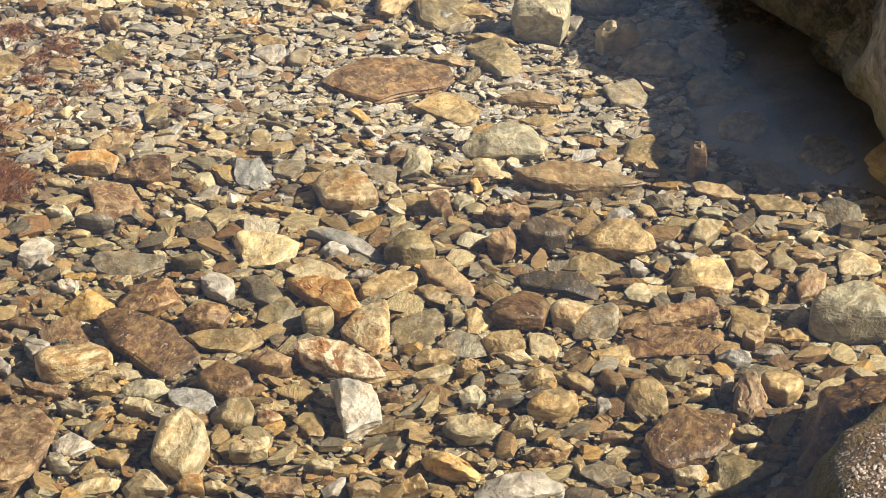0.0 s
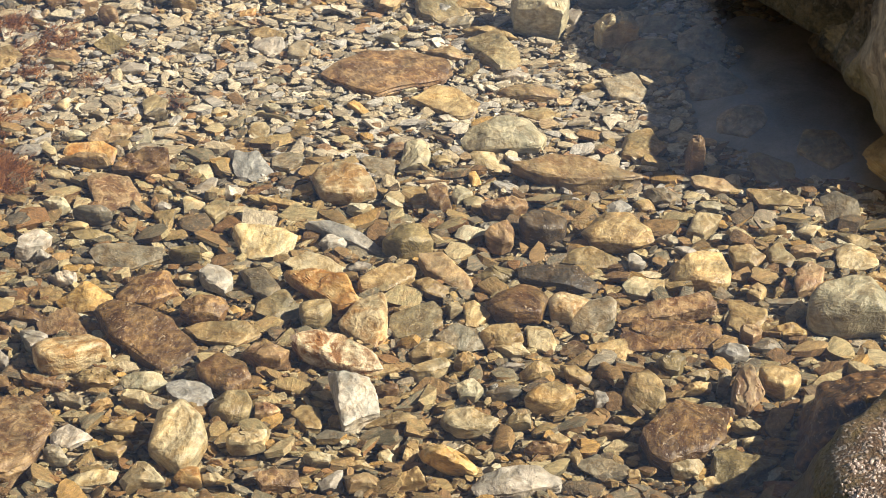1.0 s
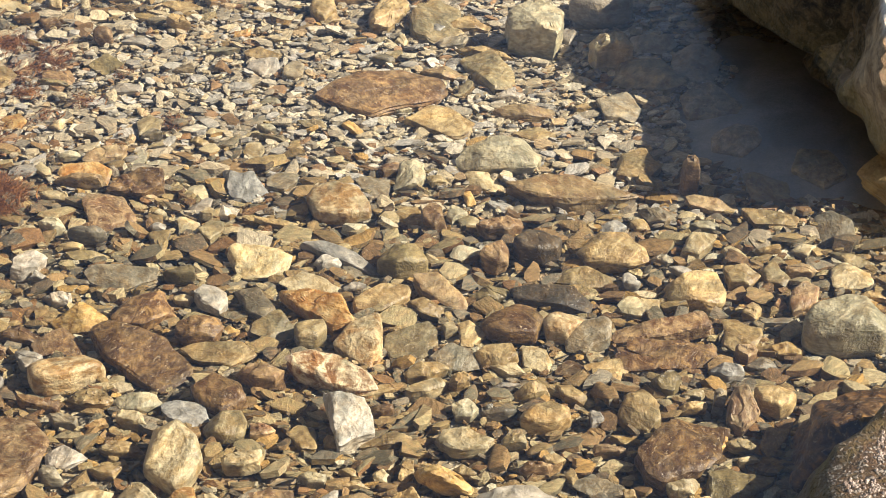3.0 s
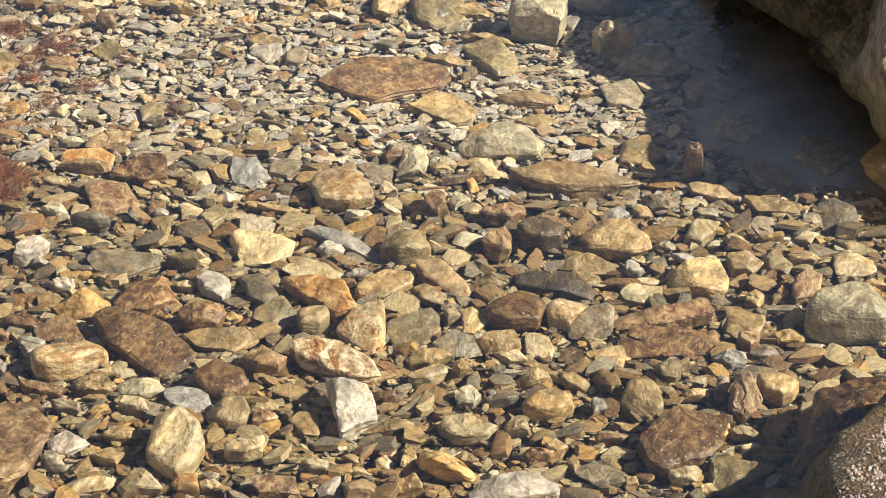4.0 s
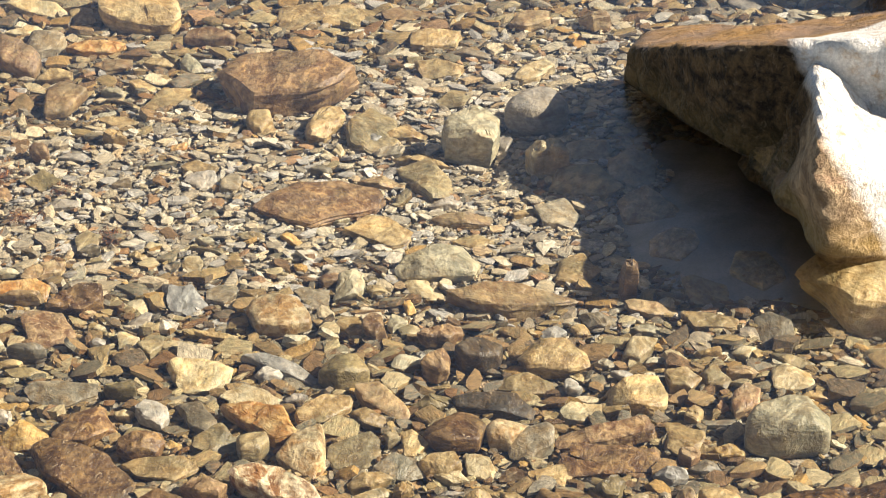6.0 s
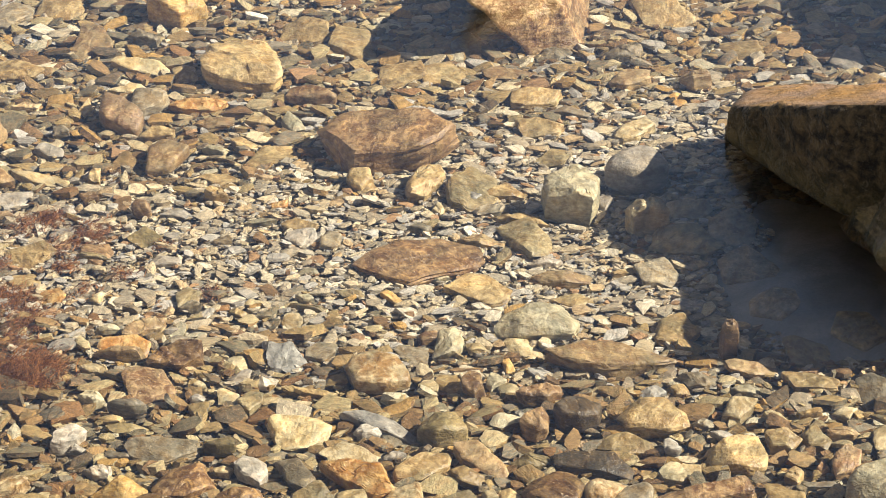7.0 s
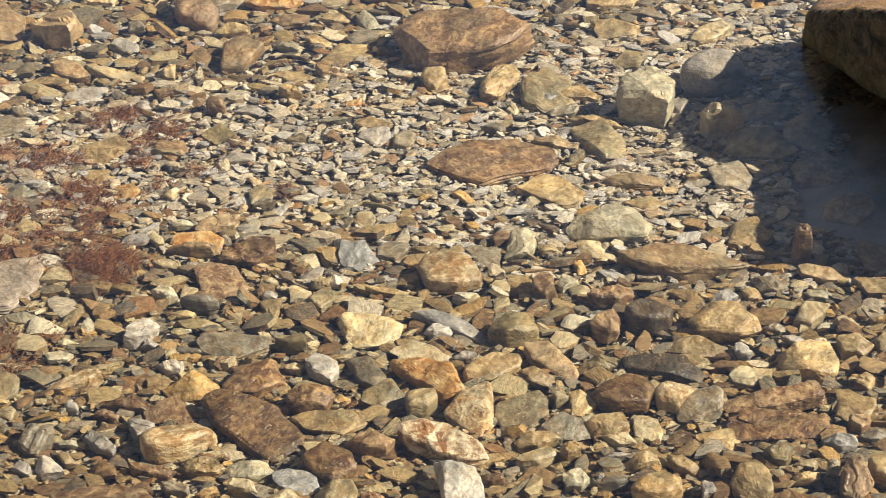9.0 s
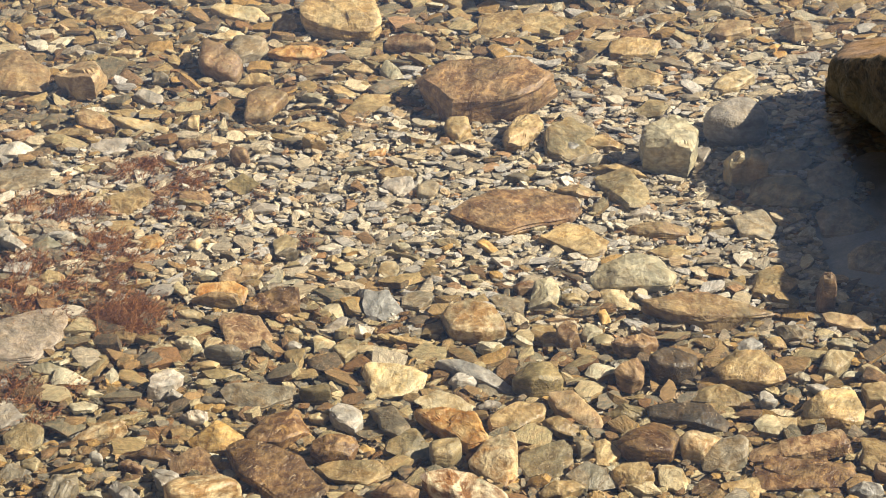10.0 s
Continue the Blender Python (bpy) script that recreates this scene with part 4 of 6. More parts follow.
stone("wedge", "cream", -0.596, 4.556, 0.020, ((270, 0.012), (335, 0.013), (77, 0.011), (149, 0.009)))
stone("wedge", "white", -0.561, 4.550, 0.020, ((211, 0.012), (259, 0.013), (354, 0.015), (73, 0.013), (139, 0.014)))
stone("plate", "bluegrey", -0.522, 4.650, 0.020, ((190, 0.039), (197, 0.038), (257, 0.049), (312, 0.046), (34, 0.031), (74, 0.037)))
stone("plate", "ochre", -0.446, 4.509, 0.015, ((241, 0.015), (265, 0.007), (313, 0.033), (75, 0.012), (90, 0.01)))
stone("plate", "olive", -0.836, 4.380, 0.015, ((235, 0.026), (275, 0.013), (11, 0.047), (84, 0.014), (107, 0.017)))
stone("slab", "tan", -0.877, 4.421, 0.015, ((227, 0.016), (264, 0.01), (323, 0.023), (65, 0.012), (100, 0.011)))
stone("cobble", "creamrust", -0.311, 4.562, 0.050, ((207, 0.063), (260, 0.052), (285, 0.058), (355, 0.071), (26, 0.056), (69, 0.05), (112, 0.054), (157, 0.065)))
stone("slab", "bluegrey", -0.304, 4.359, 0.030, ((247, 0.007), (235, 0.011), (257, 0.033), (2, 0.084), (47, 0.04), (63, 0.033), (96, 0.056), (215, 0.042)))
stone("wedge", "white", -0.324, 4.348, 0.030, ((233, 0.021), (278, 0.015), (325, 0.025), (71, 0.013), (133, 0.02)))
stone("cobble", "olive", -0.167, 4.339, 0.060, ((236, 0.042), (283, 0.036), (313, 0.043), (30, 0.044), (86, 0.039), (131, 0.043), (160, 0.047)))
stone("slab", "tan", -0.206, 4.219, 0.025, ((265, 0.037), (308, 0.028), (350, 0.053), (90, 0.037), (128, 0.031), (195, 0.06)))
stone("slab", "tanrust", -0.088, 4.244, 0.030, ((242, 0.027), (276, 0.05), (15, 0.046), (41, 0.026), (110, 0.046), (206, 0.041)))
stone("slab", "tan", -0.116, 4.182, 0.030, ((224, 0.02), (263, 0.02), (351, 0.037), (65, 0.02), (115, 0.025)))
stone("slab", "brown", 0.025, 4.356, 0.050, ((215, 0.03), (247, 0.029), (295, 0.032), (351, 0.029), (41, 0.033), (104, 0.028), (157, 0.026)))
stone("cobble", "black", 0.116, 4.389, 0.065, ((215, 0.046), (263, 0.034), (285, 0.036), (349, 0.048), (55, 0.042), (96, 0.033), (145, 0.039)))
stone("slab", "brown", 0.036, 4.480, 0.040, ((230, 0.037), (270, 0.023), (304, 0.029), (12, 0.047), (96, 0.019), (121, 0.018)))
stone("slab", "brown", -0.106, 4.504, 0.050, ((197, 0.025), (245, 0.027), (315, 0.025), (11, 0.023), (73, 0.028), (153, 0.023)))
stone("slab", "sage", -0.055, 4.538, 0.025, ((211, 0.023), (308, 0.013), (60, 0.015), (158, 0.021)))
stone("slab", "greygreen", -0.031, 4.518, 0.020, ((198, 0.022), (270, 0.019), (347, 0.022), (62, 0.017), (129, 0.015)))
stone("slab", "sage", -0.162, 4.692, 0.030, ((277, 0.041), (329, 0.036), (349, 0.034), (22, 0.037), (106, 0.039), (168, 0.026)))
stone("slab", "tanrust", 0.192, 4.609, 0.045, ((237, 0.068), (252, 0.05), (283, 0.05), (292, 0.061), (67, 0.05), (83, 0.045), (113, 0.068)))
stone("slab", "black", 0.139, 4.217, 0.030, ((253, 0.023), (260, 0.024), (345, 0.087), (43, 0.054), (83, 0.034), (101, 0.044), (209, 0.063)))
stone("slab", "ochre", 0.206, 4.298, 0.020, ((237, 0.035), (255, 0.027), (278, 0.032), (343, 0.061), (61, 0.031), (99, 0.029), (130, 0.04)))
stone("slab", "tan", 0.271, 4.375, 0.050, ((215, 0.062), (261, 0.041), (285, 0.05), (355, 0.073), (44, 0.054), (99, 0.04), (141, 0.054)))
stone("cobble", "darkrust", 0.060, 4.123, 0.045, ((250, 0.05), (274, 0.049), (341, 0.06), (34, 0.058), (77, 0.049), (117, 0.043), (146, 0.05), (211, 0.06)))
stone("cobble", "creamrust", 0.165, 4.114, 0.045, ((257, 0.033), (319, 0.027), (50, 0.038), (79, 0.031), (129, 0.038), (196, 0.041)))
stone("slab", "grey", 0.213, 4.091, 0.030, ((252, 0.045), (293, 0.037), (351, 0.045), (34, 0.052), (104, 0.035), (137, 0.029), (192, 0.049)))
stone("slab", "olive", 0.021, 4.238, 0.025, ((211, 0.041), (270, 0.017), (290, 0.019), (40, 0.036), (90, 0.018), (113, 0.022)))
stone("slab", "orange", -0.339, 4.170, 0.040, ((231, 0.022), (231, 0.022), (283, 0.064), (22, 0.057), (69, 0.046), (97, 0.06), (212, 0.043)))
stone("cobble", "greygreen", -0.347, 4.090, 0.045, ((193, 0.031), (278, 0.031), (330, 0.028), (16, 0.035), (90, 0.035), (132, 0.032)))
stone("slab", "creamrust", -0.250, 4.068, 0.030, ((236, 0.047), (331, 0.059), (3, 0.048), (116, 0.047), (142, 0.038), (220, 0.039)))
stone("slab", "tan", -0.157, 4.109, 0.025, ((223, 0.023), (270, 0.013), (321, 0.024), (66, 0.013), (112, 0.011)))
stone("wedge", "cream", -0.069, 4.112, 0.030, ((207, 0.011), (296, 0.01), (20, 0.016), (99, 0.012)))
stone("slab", "pale", -0.266, 4.264, 0.020, ((231, 0.019), (278, 0.008), (302, 0.009), (81, 0.01), (122, 0.011)))
stone("wedge", "golden", -0.029, 4.615, 0.015, ((194, 0.011), (279, 0.022), (16, 0.009), (105, 0.022)))
stone("slab", "sage", 0.036, 4.751, 0.045, ((202, 0.092), (262, 0.052), (276, 0.043), (277, 0.043), (329, 0.083), (45, 0.067), (92, 0.045), (108, 0.047), (151, 0.079)), tip=(20, 3))
stone("slab", "greygreen", -0.101, 4.677, 0.020, ((210, 0.018), (287, 0.011), (21, 0.024), (98, 0.013)))
stone("slab", "rust", 0.360, 4.103, 0.035, ((280, 0.023), (270, 0.025), (345, 0.097), (22, 0.094), (98, 0.027), (98, 0.026), (157, 0.09), (201, 0.096)))
stone("plate", "cream", 0.318, 4.196, 0.020, ((260, 0.028), (297, 0.028), (349, 0.041), (88, 0.029), (135, 0.033), (206, 0.042)))
stone("slab", "ochre", 0.437, 4.241, 0.045, ((191, 0.059), (244, 0.046), (256, 0.043), (291, 0.055), (353, 0.063), (20, 0.061), (99, 0.042), (113, 0.039)))
stone("slab", "pinkish", 0.659, 4.209, 0.040, ((197, 0.035), (295, 0.026), (350, 0.027), (70, 0.038), (131, 0.029), (166, 0.029)))
stone("cobble", "sage", 0.726, 4.089, 0.095, ((240, 0.074), (262, 0.058), (275, 0.056), (352, 0.086), (50, 0.069), (77, 0.057), (112, 0.05), (136, 0.063), (178, 0.087)))
stone("slab", "cream", 0.458, 4.417, 0.030, ((251, 0.037), (321, 0.022), (344, 0.029), (103, 0.028), (156, 0.027)))
stone("plate", "tanrust", 0.498, 4.577, 0.020, ((202, 0.048), (255, 0.02), (291, 0.024), (17, 0.055), (82, 0.018), (105, 0.031)))
stone("slab", "sage", 0.480, 4.502, 0.020, ((242, 0.019), (270, 0.01), (332, 0.029), (87, 0.01), (114, 0.014)))
stone("slab", "ochre", 0.603, 4.409, 0.020, ((217, 0.02), (270, 0.008), (6, 0.027), (94, 0.006)))
stone("slab", "cream", 0.679, 4.404, 0.020, ((241, 0.014), (322, 0.015), (80, 0.017), (130, 0.018)))
stone("slab", "grey", 0.377, 4.527, 0.025, ((210, 0.026), (261, 0.018), (311, 0.025), (29, 0.038), (90, 0.021)))
stone("slab", "bluegrey", 0.280, 4.498, 0.020, ((203, 0.029), (258, 0.018), (306, 0.018), (51, 0.019), (116, 0.014)))
stone("slab", "tan", 0.338, 4.507, 0.020, ((211, 0.017), (282, 0.018), (24, 0.016), (114, 0.015)))
stone("round", "bluegrey", 0.310, 4.273, 0.030, ((207, 0.016), (270, 0.008), (319, 0.013), (71, 0.008), (107, 0.007)))
stone("slab", "pale", 0.419, 4.327, 0.020, ((232, 0.012), (280, 0.014), (57, 0.009), (102, 0.015)))
stone("slab", "grey", 0.380, 4.375, 0.020, ((249, 0.011), (304, 0.016), (59, 0.012), (123, 0.013)))
stone("slab", "tan", 0.537, 4.294, 0.035, ((194, 0.031), (262, 0.026), (322, 0.029), (41, 0.028), (97, 0.027)))
stone("slab", "greygreen", 0.608, 4.306, 0.025, ((201, 0.025), (249, 0.026), (329, 0.031), (36, 0.021), (122, 0.028)))
stone("slab", "tanrust", 0.666, 4.327, 0.025, ((197, 0.031), (270, 0.012), (310, 0.022), (71, 0.012), (94, 0.012)))
stone("slab", "cream", 0.767, 4.303, 0.025, ((184, 0.04), (240, 0.042), (293, 0.033), (359, 0.041), (70, 0.031), (129, 0.046)))
stone("wedge", "ochre", 0.548, 4.173, 0.030, ((240, 0.016), (336, 0.016), (59, 0.021), (139, 0.013)))
stone("slab", "rust", 0.610, 4.211, 0.020, ((210, 0.015), (297, 0.018), (20, 0.009), (151, 0.01)))
stone("plate", "darkgrey", 0.601, 4.158, 0.012, ((220, 0.031), (274, 0.009), (39, 0.028), (99, 0.007)))
stone("plate", "tan", 0.619, 4.529, 0.020, ((208, 0.041), (265, 0.027), (342, 0.06), (54, 0.037), (82, 0.022)))
stone("slab", "greygreen", 0.776, 4.374, 0.020, ((220, 0.021), (256, 0.018), (316, 0.042), (67, 0.011), (79, 0.017)))
stone("slab", "tan", 0.806, 4.245, 0.020, ((188, 0.028), (265, 0.01), (3, 0.029), (95, 0.01)))
stone("slab", "tanrust", -0.847, 4.780, 0.030, ((259, 0.036), (299, 0.021), (344, 0.037), (109, 0.015), (162, 0.038)))
stone("slab", "grey", -0.754, 4.870, 0.025, ((257, 0.014), (290, 0.012), (26, 0.02), (104, 0.01), (143, 0.014)))
stone("slab", "ochre", -0.643, 4.838, 0.020, ((238, 0.009), (324, 0.02), (53, 0.01), (131, 0.017)))
stone("slab", "sage", -0.928, 4.778, 0.020, ((226, 0.018), (284, 0.007), (54, 0.018), (97, 0.009)))
stone("round", "rust", -0.919, 5.308, 0.050, ((223, 0.022), (270, 0.019), (8, 0.023), (74, 0.015), (152, 0.02)))
stone("slab", "pale", -0.839, 5.306, 0.015, ((263, 0.012), (337, 0.031), (82, 0.013), (134, 0.02)))
stone("slab", "tan", -0.742, 5.379, 0.040, ((239, 0.018), (277, 0.016), (39, 0.016), (80, 0.014), (144, 0.024)))
stone("slab", "grey", -0.711, 5.164, 0.025, ((252, 0.012), (282, 0.01), (14, 0.025), (97, 0.008), (133, 0.015)))
stone("slab", "olive", -1.008, 5.095, 0.025, ((265, 0.006), (273, 0.005), (54, 0.022), (90, 0.006), (121, 0.019)))
stone("plate", "orange", -0.589, 5.345, 0.015, ((211, 0.019), (274, 0.012), (352, 0.022), (101, 0.008)))
stone("plate", "sage", -0.627, 5.269, 0.015, ((226, 0.031), (270, 0.01), (284, 0.012), (72, 0.011), (105, 0.009)))
stone("plate", "tan", -0.529, 5.239, 0.018, ((225, 0.034), (266, 0.019), (331, 0.041), (67, 0.016), (122, 0.023)))
stone("wedge", "cream", -0.977, 4.908, 0.020, ((246, 0.011), (351, 0.016), (79, 0.018), (133, 0.01)))
stone("slab", "grey", -0.886, 4.862, 0.025, ((251, 0.006), (324, 0.017), (72, 0.008), (121, 0.012)))
stone("plate", "pale", -0.835, 5.064, 0.015, ((259, 0.005), (273, 0.004), (23, 0.029), (93, 0.003)))
stone("slab", "sage", -0.494, 4.901, 0.018, ((229, 0.01), (284, 0.012), (39, 0.014), (101, 0.011)))
stone("slab", "sage", -0.497, 5.026, 0.015, ((207, 0.023), (277, 0.009), (41, 0.018), (98, 0.009)))
stone("plate", "greygreen", -0.468, 4.860, 0.015, ((264, 0.005), (279, 0.009), (86, 0.007), (93, 0.006)))
stone("slab", "brown", -1.057, 5.380, 0.025, ((205, 0.019), (288, 0.015), (36, 0.018), (101, 0.018)))
stone("slab", "brown", -0.233, 5.040, 0.035, ((249, 0.09), (294, 0.073), (322, 0.112), (39, 0.13), (68, 0.097), (101, 0.079), (133, 0.094), (238, 0.095)), tip=(8, 3))
stone("plate", "tan", -0.097, 4.920, 0.020, ((243, 0.035), (282, 0.057), (335, 0.076), (49, 0.05), (81, 0.048), (132, 0.057)))
stone("slab", "white", -0.145, 5.021, 0.015, ((249, 0.008), (290, 0.013), (71, 0.01), (100, 0.011)))
stone("slab", "sage", -0.191, 4.985, 0.015, ((258, 0.01), (294, 0.01), (57, 0.016), (111, 0.005)))
stone("slab", "tanrust", 0.090, 4.963, 0.030, ((230, 0.039), (261, 0.019), (280, 0.02), (357, 0.07), (90, 0.02), (107, 0.029)))
stone("slab", "pale", 0.058, 5.041, 0.025, ((249, 0.019), (275, 0.011), (314, 0.024), (82, 0.013), (111, 0.012)))
stone("slab", "tan", -0.034, 5.377, 0.030, ((222, 0.038), (259, 0.02), (275, 0.021), (332, 0.048), (64, 0.019), (110, 0.02)))
stone("slab", "bluegrey", -0.128, 5.361, 0.025, ((217, 0.03), (270, 0.018), (326, 0.031), (68, 0.015), (117, 0.018)))
stone("slab", "grey", -0.067, 5.299, 0.020, ((213, 0.037), (270, 0.019), (309, 0.027), (72, 0.016), (113, 0.02)))
stone("slab", "tan", -0.233, 5.419, 0.040, ((270, 0.061), (332, 0.034), (14, 0.051), (99, 0.055), (153, 0.034), (197, 0.052)), tip=(14, 8))
stone("plate", "greygreen", -0.118, 5.387, 0.024, ((237, 0.075), (311, 0.069), (356, 0.059), (57, 0.076), (136, 0.064), (186, 0.059)), tip=(8, 4))
stone("slab", "greygreen", 0.006, 5.150, 0.028, ((219, 0.036), (280, 0.084), (5, 0.06), (28, 0.051), (105, 0.075), (205, 0.034)), tip=(10, -3))
stone("slab", "tanrust", -0.096, 5.148, 0.025, ((248, 0.017), (270, 0.021), (1, 0.058), (61, 0.022), (104, 0.019)))
stone("slab", "tan", 0.001, 5.244, 0.025, ((239, 0.031), (264, 0.013), (264, 0.013), (48, 0.032), (69, 0.016), (104, 0.021)))
stone("slab", "tan", 0.023, 5.141, 0.020, ((219, 0.015), (280, 0.02), (37, 0.02), (90, 0.02)))
stone("cobble", "ochre", -0.233, 5.417, 0.035, ((221, 0.037), (270, 0.022), (294, 0.022), (50, 0.027), (90, 0.022), (154, 0.04)))
stone("slab", "cream", -0.196, 5.305, 0.020, ((222, 0.011), (333, 0.014), (37, 0.015), (135, 0.014)))
stone("round", "grey", -0.240, 5.208, 0.030, ((257, 0.011), (323, 0.025), (65, 0.015), (120, 0.013)))
stone("wedge", "golden", -0.297, 4.900, 0.015, ((230, 0.009), (312, 0.029), (45, 0.011), (121, 0.026)))
stone("plate", "greygreen", -0.393, 4.925, 0.015, ((228, 0.019), (270, 0.012), (19, 0.029), (96, 0.01)))
stone("slab", "tan", 0.115, 4.875, 0.020, ((231, 0.029), (258, 0.025), (307, 0.034), (52, 0.028), (114, 0.024)))
stone("slab", "rust", -0.208, 4.714, 0.030, ((218, 0.019), (283, 0.013), (9, 0.023), (90, 0.016), (131, 0.017)))
stone("plate", "ochre", 0.249, 5.003, 0.015, ((199, 0.037), (276, 0.012), (307, 0.017), (72, 0.019), (106, 0.011)))
stone("slab", "tan", -0.380, 5.422, 0.020, ((217, 0.024), (286, 0.017), (44, 0.021), (108, 0.018)))
stone("slab", "pale", 0.204, 5.322, 0.025, ((212, 0.017), (334, 0.018), (27, 0.018), (149, 0.017)))
stone("slab", "tanrust", -1.576, 5.749, 0.040, ((239, 0.068), (256, 0.068), (280, 0.084), (354, 0.101), (20, 0.091), (63, 0.073), (84, 0.074), (150, 0.078)))
stone("slab", "tanrust", -1.379, 5.683, 0.070, ((235, 0.04), (257, 0.041), (346, 0.06), (20, 0.06), (84, 0.051), (132, 0.054), (161, 0.058)))
stone("slab", "grey", -1.380, 5.923, 0.020, ((230, 0.022), (265, 0.012), (353, 0.034), (72, 0.01), (120, 0.017)))
stone("slab", "creamrust", -1.299, 5.889, 0.020, ((264, 0.013), (351, 0.037), (84, 0.016), (125, 0.015)))
stone("cobble", "pinkish", -1.028, 5.795, 0.065, ((218, 0.057), (239, 0.057), (253, 0.063), (325, 0.08), (353, 0.061), (42, 0.033), (75, 0.061), (179, 0.059)))
stone("slab", "cream", -1.039, 5.990, 0.020, ((243, 0.032), (275, 0.022), (327, 0.037), (68, 0.024), (123, 0.018)))
stone("slab", "grey", -0.971, 5.890, 0.040, ((227, 0.048), (292, 0.039), (339, 0.045), (31, 0.05), (98, 0.045), (166, 0.046)))
stone("slab", "orange", -0.840, 5.870, 0.030, ((240, 0.039), (272, 0.028), (312, 0.049), (73, 0.03), (85, 0.024), (143, 0.064)))
stone("slab", "pale", -1.196, 5.640, 0.020, ((247, 0.02), (282, 0.021), (15, 0.036), (81, 0.018), (140, 0.029)))
stone("slab", "cream", -1.197, 5.480, 0.020, ((238, 0.025), (254, 0.018), (281, 0.031), (359, 0.074), (80, 0.021), (101, 0.031)))
stone("slab", "tanrust", -1.311, 5.502, 0.030, ((214, 0.038), (252, 0.031), (285, 0.045), (37, 0.025), (64, 0.021), (143, 0.052)))
stone("slab", "white", -1.501, 5.371, 0.020, ((244, 0.029), (266, 0.021), (324, 0.048), (57, 0.034), (100, 0.019), (127, 0.034)))
stone("plate", "rust", -1.498, 5.443, 0.015, ((241, 0.018), (305, 0.023), (55, 0.031), (106, 0.018)))
stone("slab", "tan", -1.361, 5.452, 0.020, ((259, 0.018), (270, 0.014), (2, 0.053), (82, 0.012), (123, 0.022)))
stone("slab", "grey", -1.180, 5.734, 0.030, ((187, 0.021), (277, 0.013), (23, 0.018), (90, 0.015)))
stone("slab", "tan", -0.932, 5.718, 0.030, ((265, 0.029), (279, 0.025), (0, 0.047), (76, 0.023), (148, 0.026)))
stone("plate", "rust", -1.551, 5.615, 0.015, ((231, 0.02), (270, 0.009), (46, 0.024), (85, 0.005)))
stone("slab", "ochre", -1.429, 5.582, 0.020, ((239, 0.01), (274, 0.008), (55, 0.005), (121, 0.008)))
stone("wedge", "cream", -1.135, 5.877, 0.020, ((238, 0.03), (320, 0.022), (22, 0.013), (161, 0.011)))
stone("plate", "pale", -1.247, 5.371, 0.012, ((246, 0.014), (279, 0.011), (66, 0.014), (99, 0.011)))
stone("plate", "pinkish", -1.275, 5.316, 0.015, ((229, 0.031), (284, 0.015), (41, 0.029), (111, 0.012)))
stone("slab", "pale", -1.102, 5.329, 0.020, ((226, 0.014), (296, 0.014), (51, 0.01), (132, 0.016)))
stone("wedge", "tan", -1.058, 5.491, 0.030, ((256, 0.024), (7, 0.013), (72, 0.023), (178, 0.017)))
stone("slab", "sage", -0.984, 5.483, 0.025, ((215, 0.016), (312, 0.016), (25, 0.009), (157, 0.01)))
stone("slab", "grey", -1.396, 5.298, 0.020, ((237, 0.015), (284, 0.015), (51, 0.006), (147, 0.017)))
stone("block", "brown", -0.325, 5.590, 0.085, ((278, 0.086), (311, 0.114), (40, 0.137), (91, 0.098), (135, 0.148), (212, 0.133)), tip=(14, -3))
stone("cobble", "rust", -0.544, 5.912, 0.040, ((253, 0.034), (270, 0.029), (348, 0.069), (61, 0.026), (97, 0.029), (167, 0.063)))
stone("slab", "tan", -0.671, 5.785, 0.025, ((253, 0.014), (278, 0.014), (28, 0.031), (90, 0.014), (135, 0.026)))
stone("slab", "sage", -0.581, 5.764, 0.025, ((220, 0.024), (292, 0.035), (28, 0.018), (50, 0.018), (155, 0.031)))
stone("slab", "tan", -0.701, 5.663, 0.020, ((220, 0.024), (256, 0.019), (335, 0.033), (57, 0.016), (131, 0.027)))
stone("slab", "sage", -0.772, 5.625, 0.020, ((249, 0.007), (337, 0.03), (68, 0.018), (107, 0.015)))
stone("cobble", "ochre", -0.394, 5.441, 0.040, ((201, 0.03), (240, 0.031), (319, 0.029), (10, 0.033), (90, 0.038), (163, 0.034)))
stone("wedge", "ochre", -0.227, 5.438, 0.050, ((270, 0.029), (311, 0.016), (318, 0.017), (82, 0.029), (125, 0.024), (163, 0.033)))
stone("plate", "tan", -0.743, 5.475, 0.015, ((234, 0.023), (297, 0.023), (50, 0.032), (105, 0.021)))
stone("slab", "tanrust", -0.786, 5.776, 0.020, ((230, 0.033), (285, 0.023), (9, 0.049), (81, 0.026), (126, 0.03)))
stone("plate", "mauve", -1.312, 4.527, 0.018, ((204, 0.096), (276, 0.094), (324, 0.096), (355, 0.101), (37, 0.119), (101, 0.084), (125, 0.063)), tip=(3, 0))
stone("slab", "white", -1.407, 4.916, 0.030, ((222, 0.013), (242, 0.013), (331, 0.044), (45, 0.016), (104, 0.034)))
stone("slab", "ochre", -1.284, 4.773, 0.020, ((233, 0.019), (280, 0.018), (1, 0.031), (70, 0.016), (129, 0.019)))
stone("slab", "sage", -1.325, 4.918, 0.015, ((245, 0.024), (296, 0.017), (56, 0.022), (125, 0.016)))
stone("slab", "sage", -1.235, 4.919, 0.025, ((231, 0.012), (352, 0.015), (54, 0.013), (169, 0.015)))
stone("plate", "ochre", -1.223, 4.707, 0.012, ((245, 0.018), (289, 0.015), (32, 0.028), (110, 0.009)))
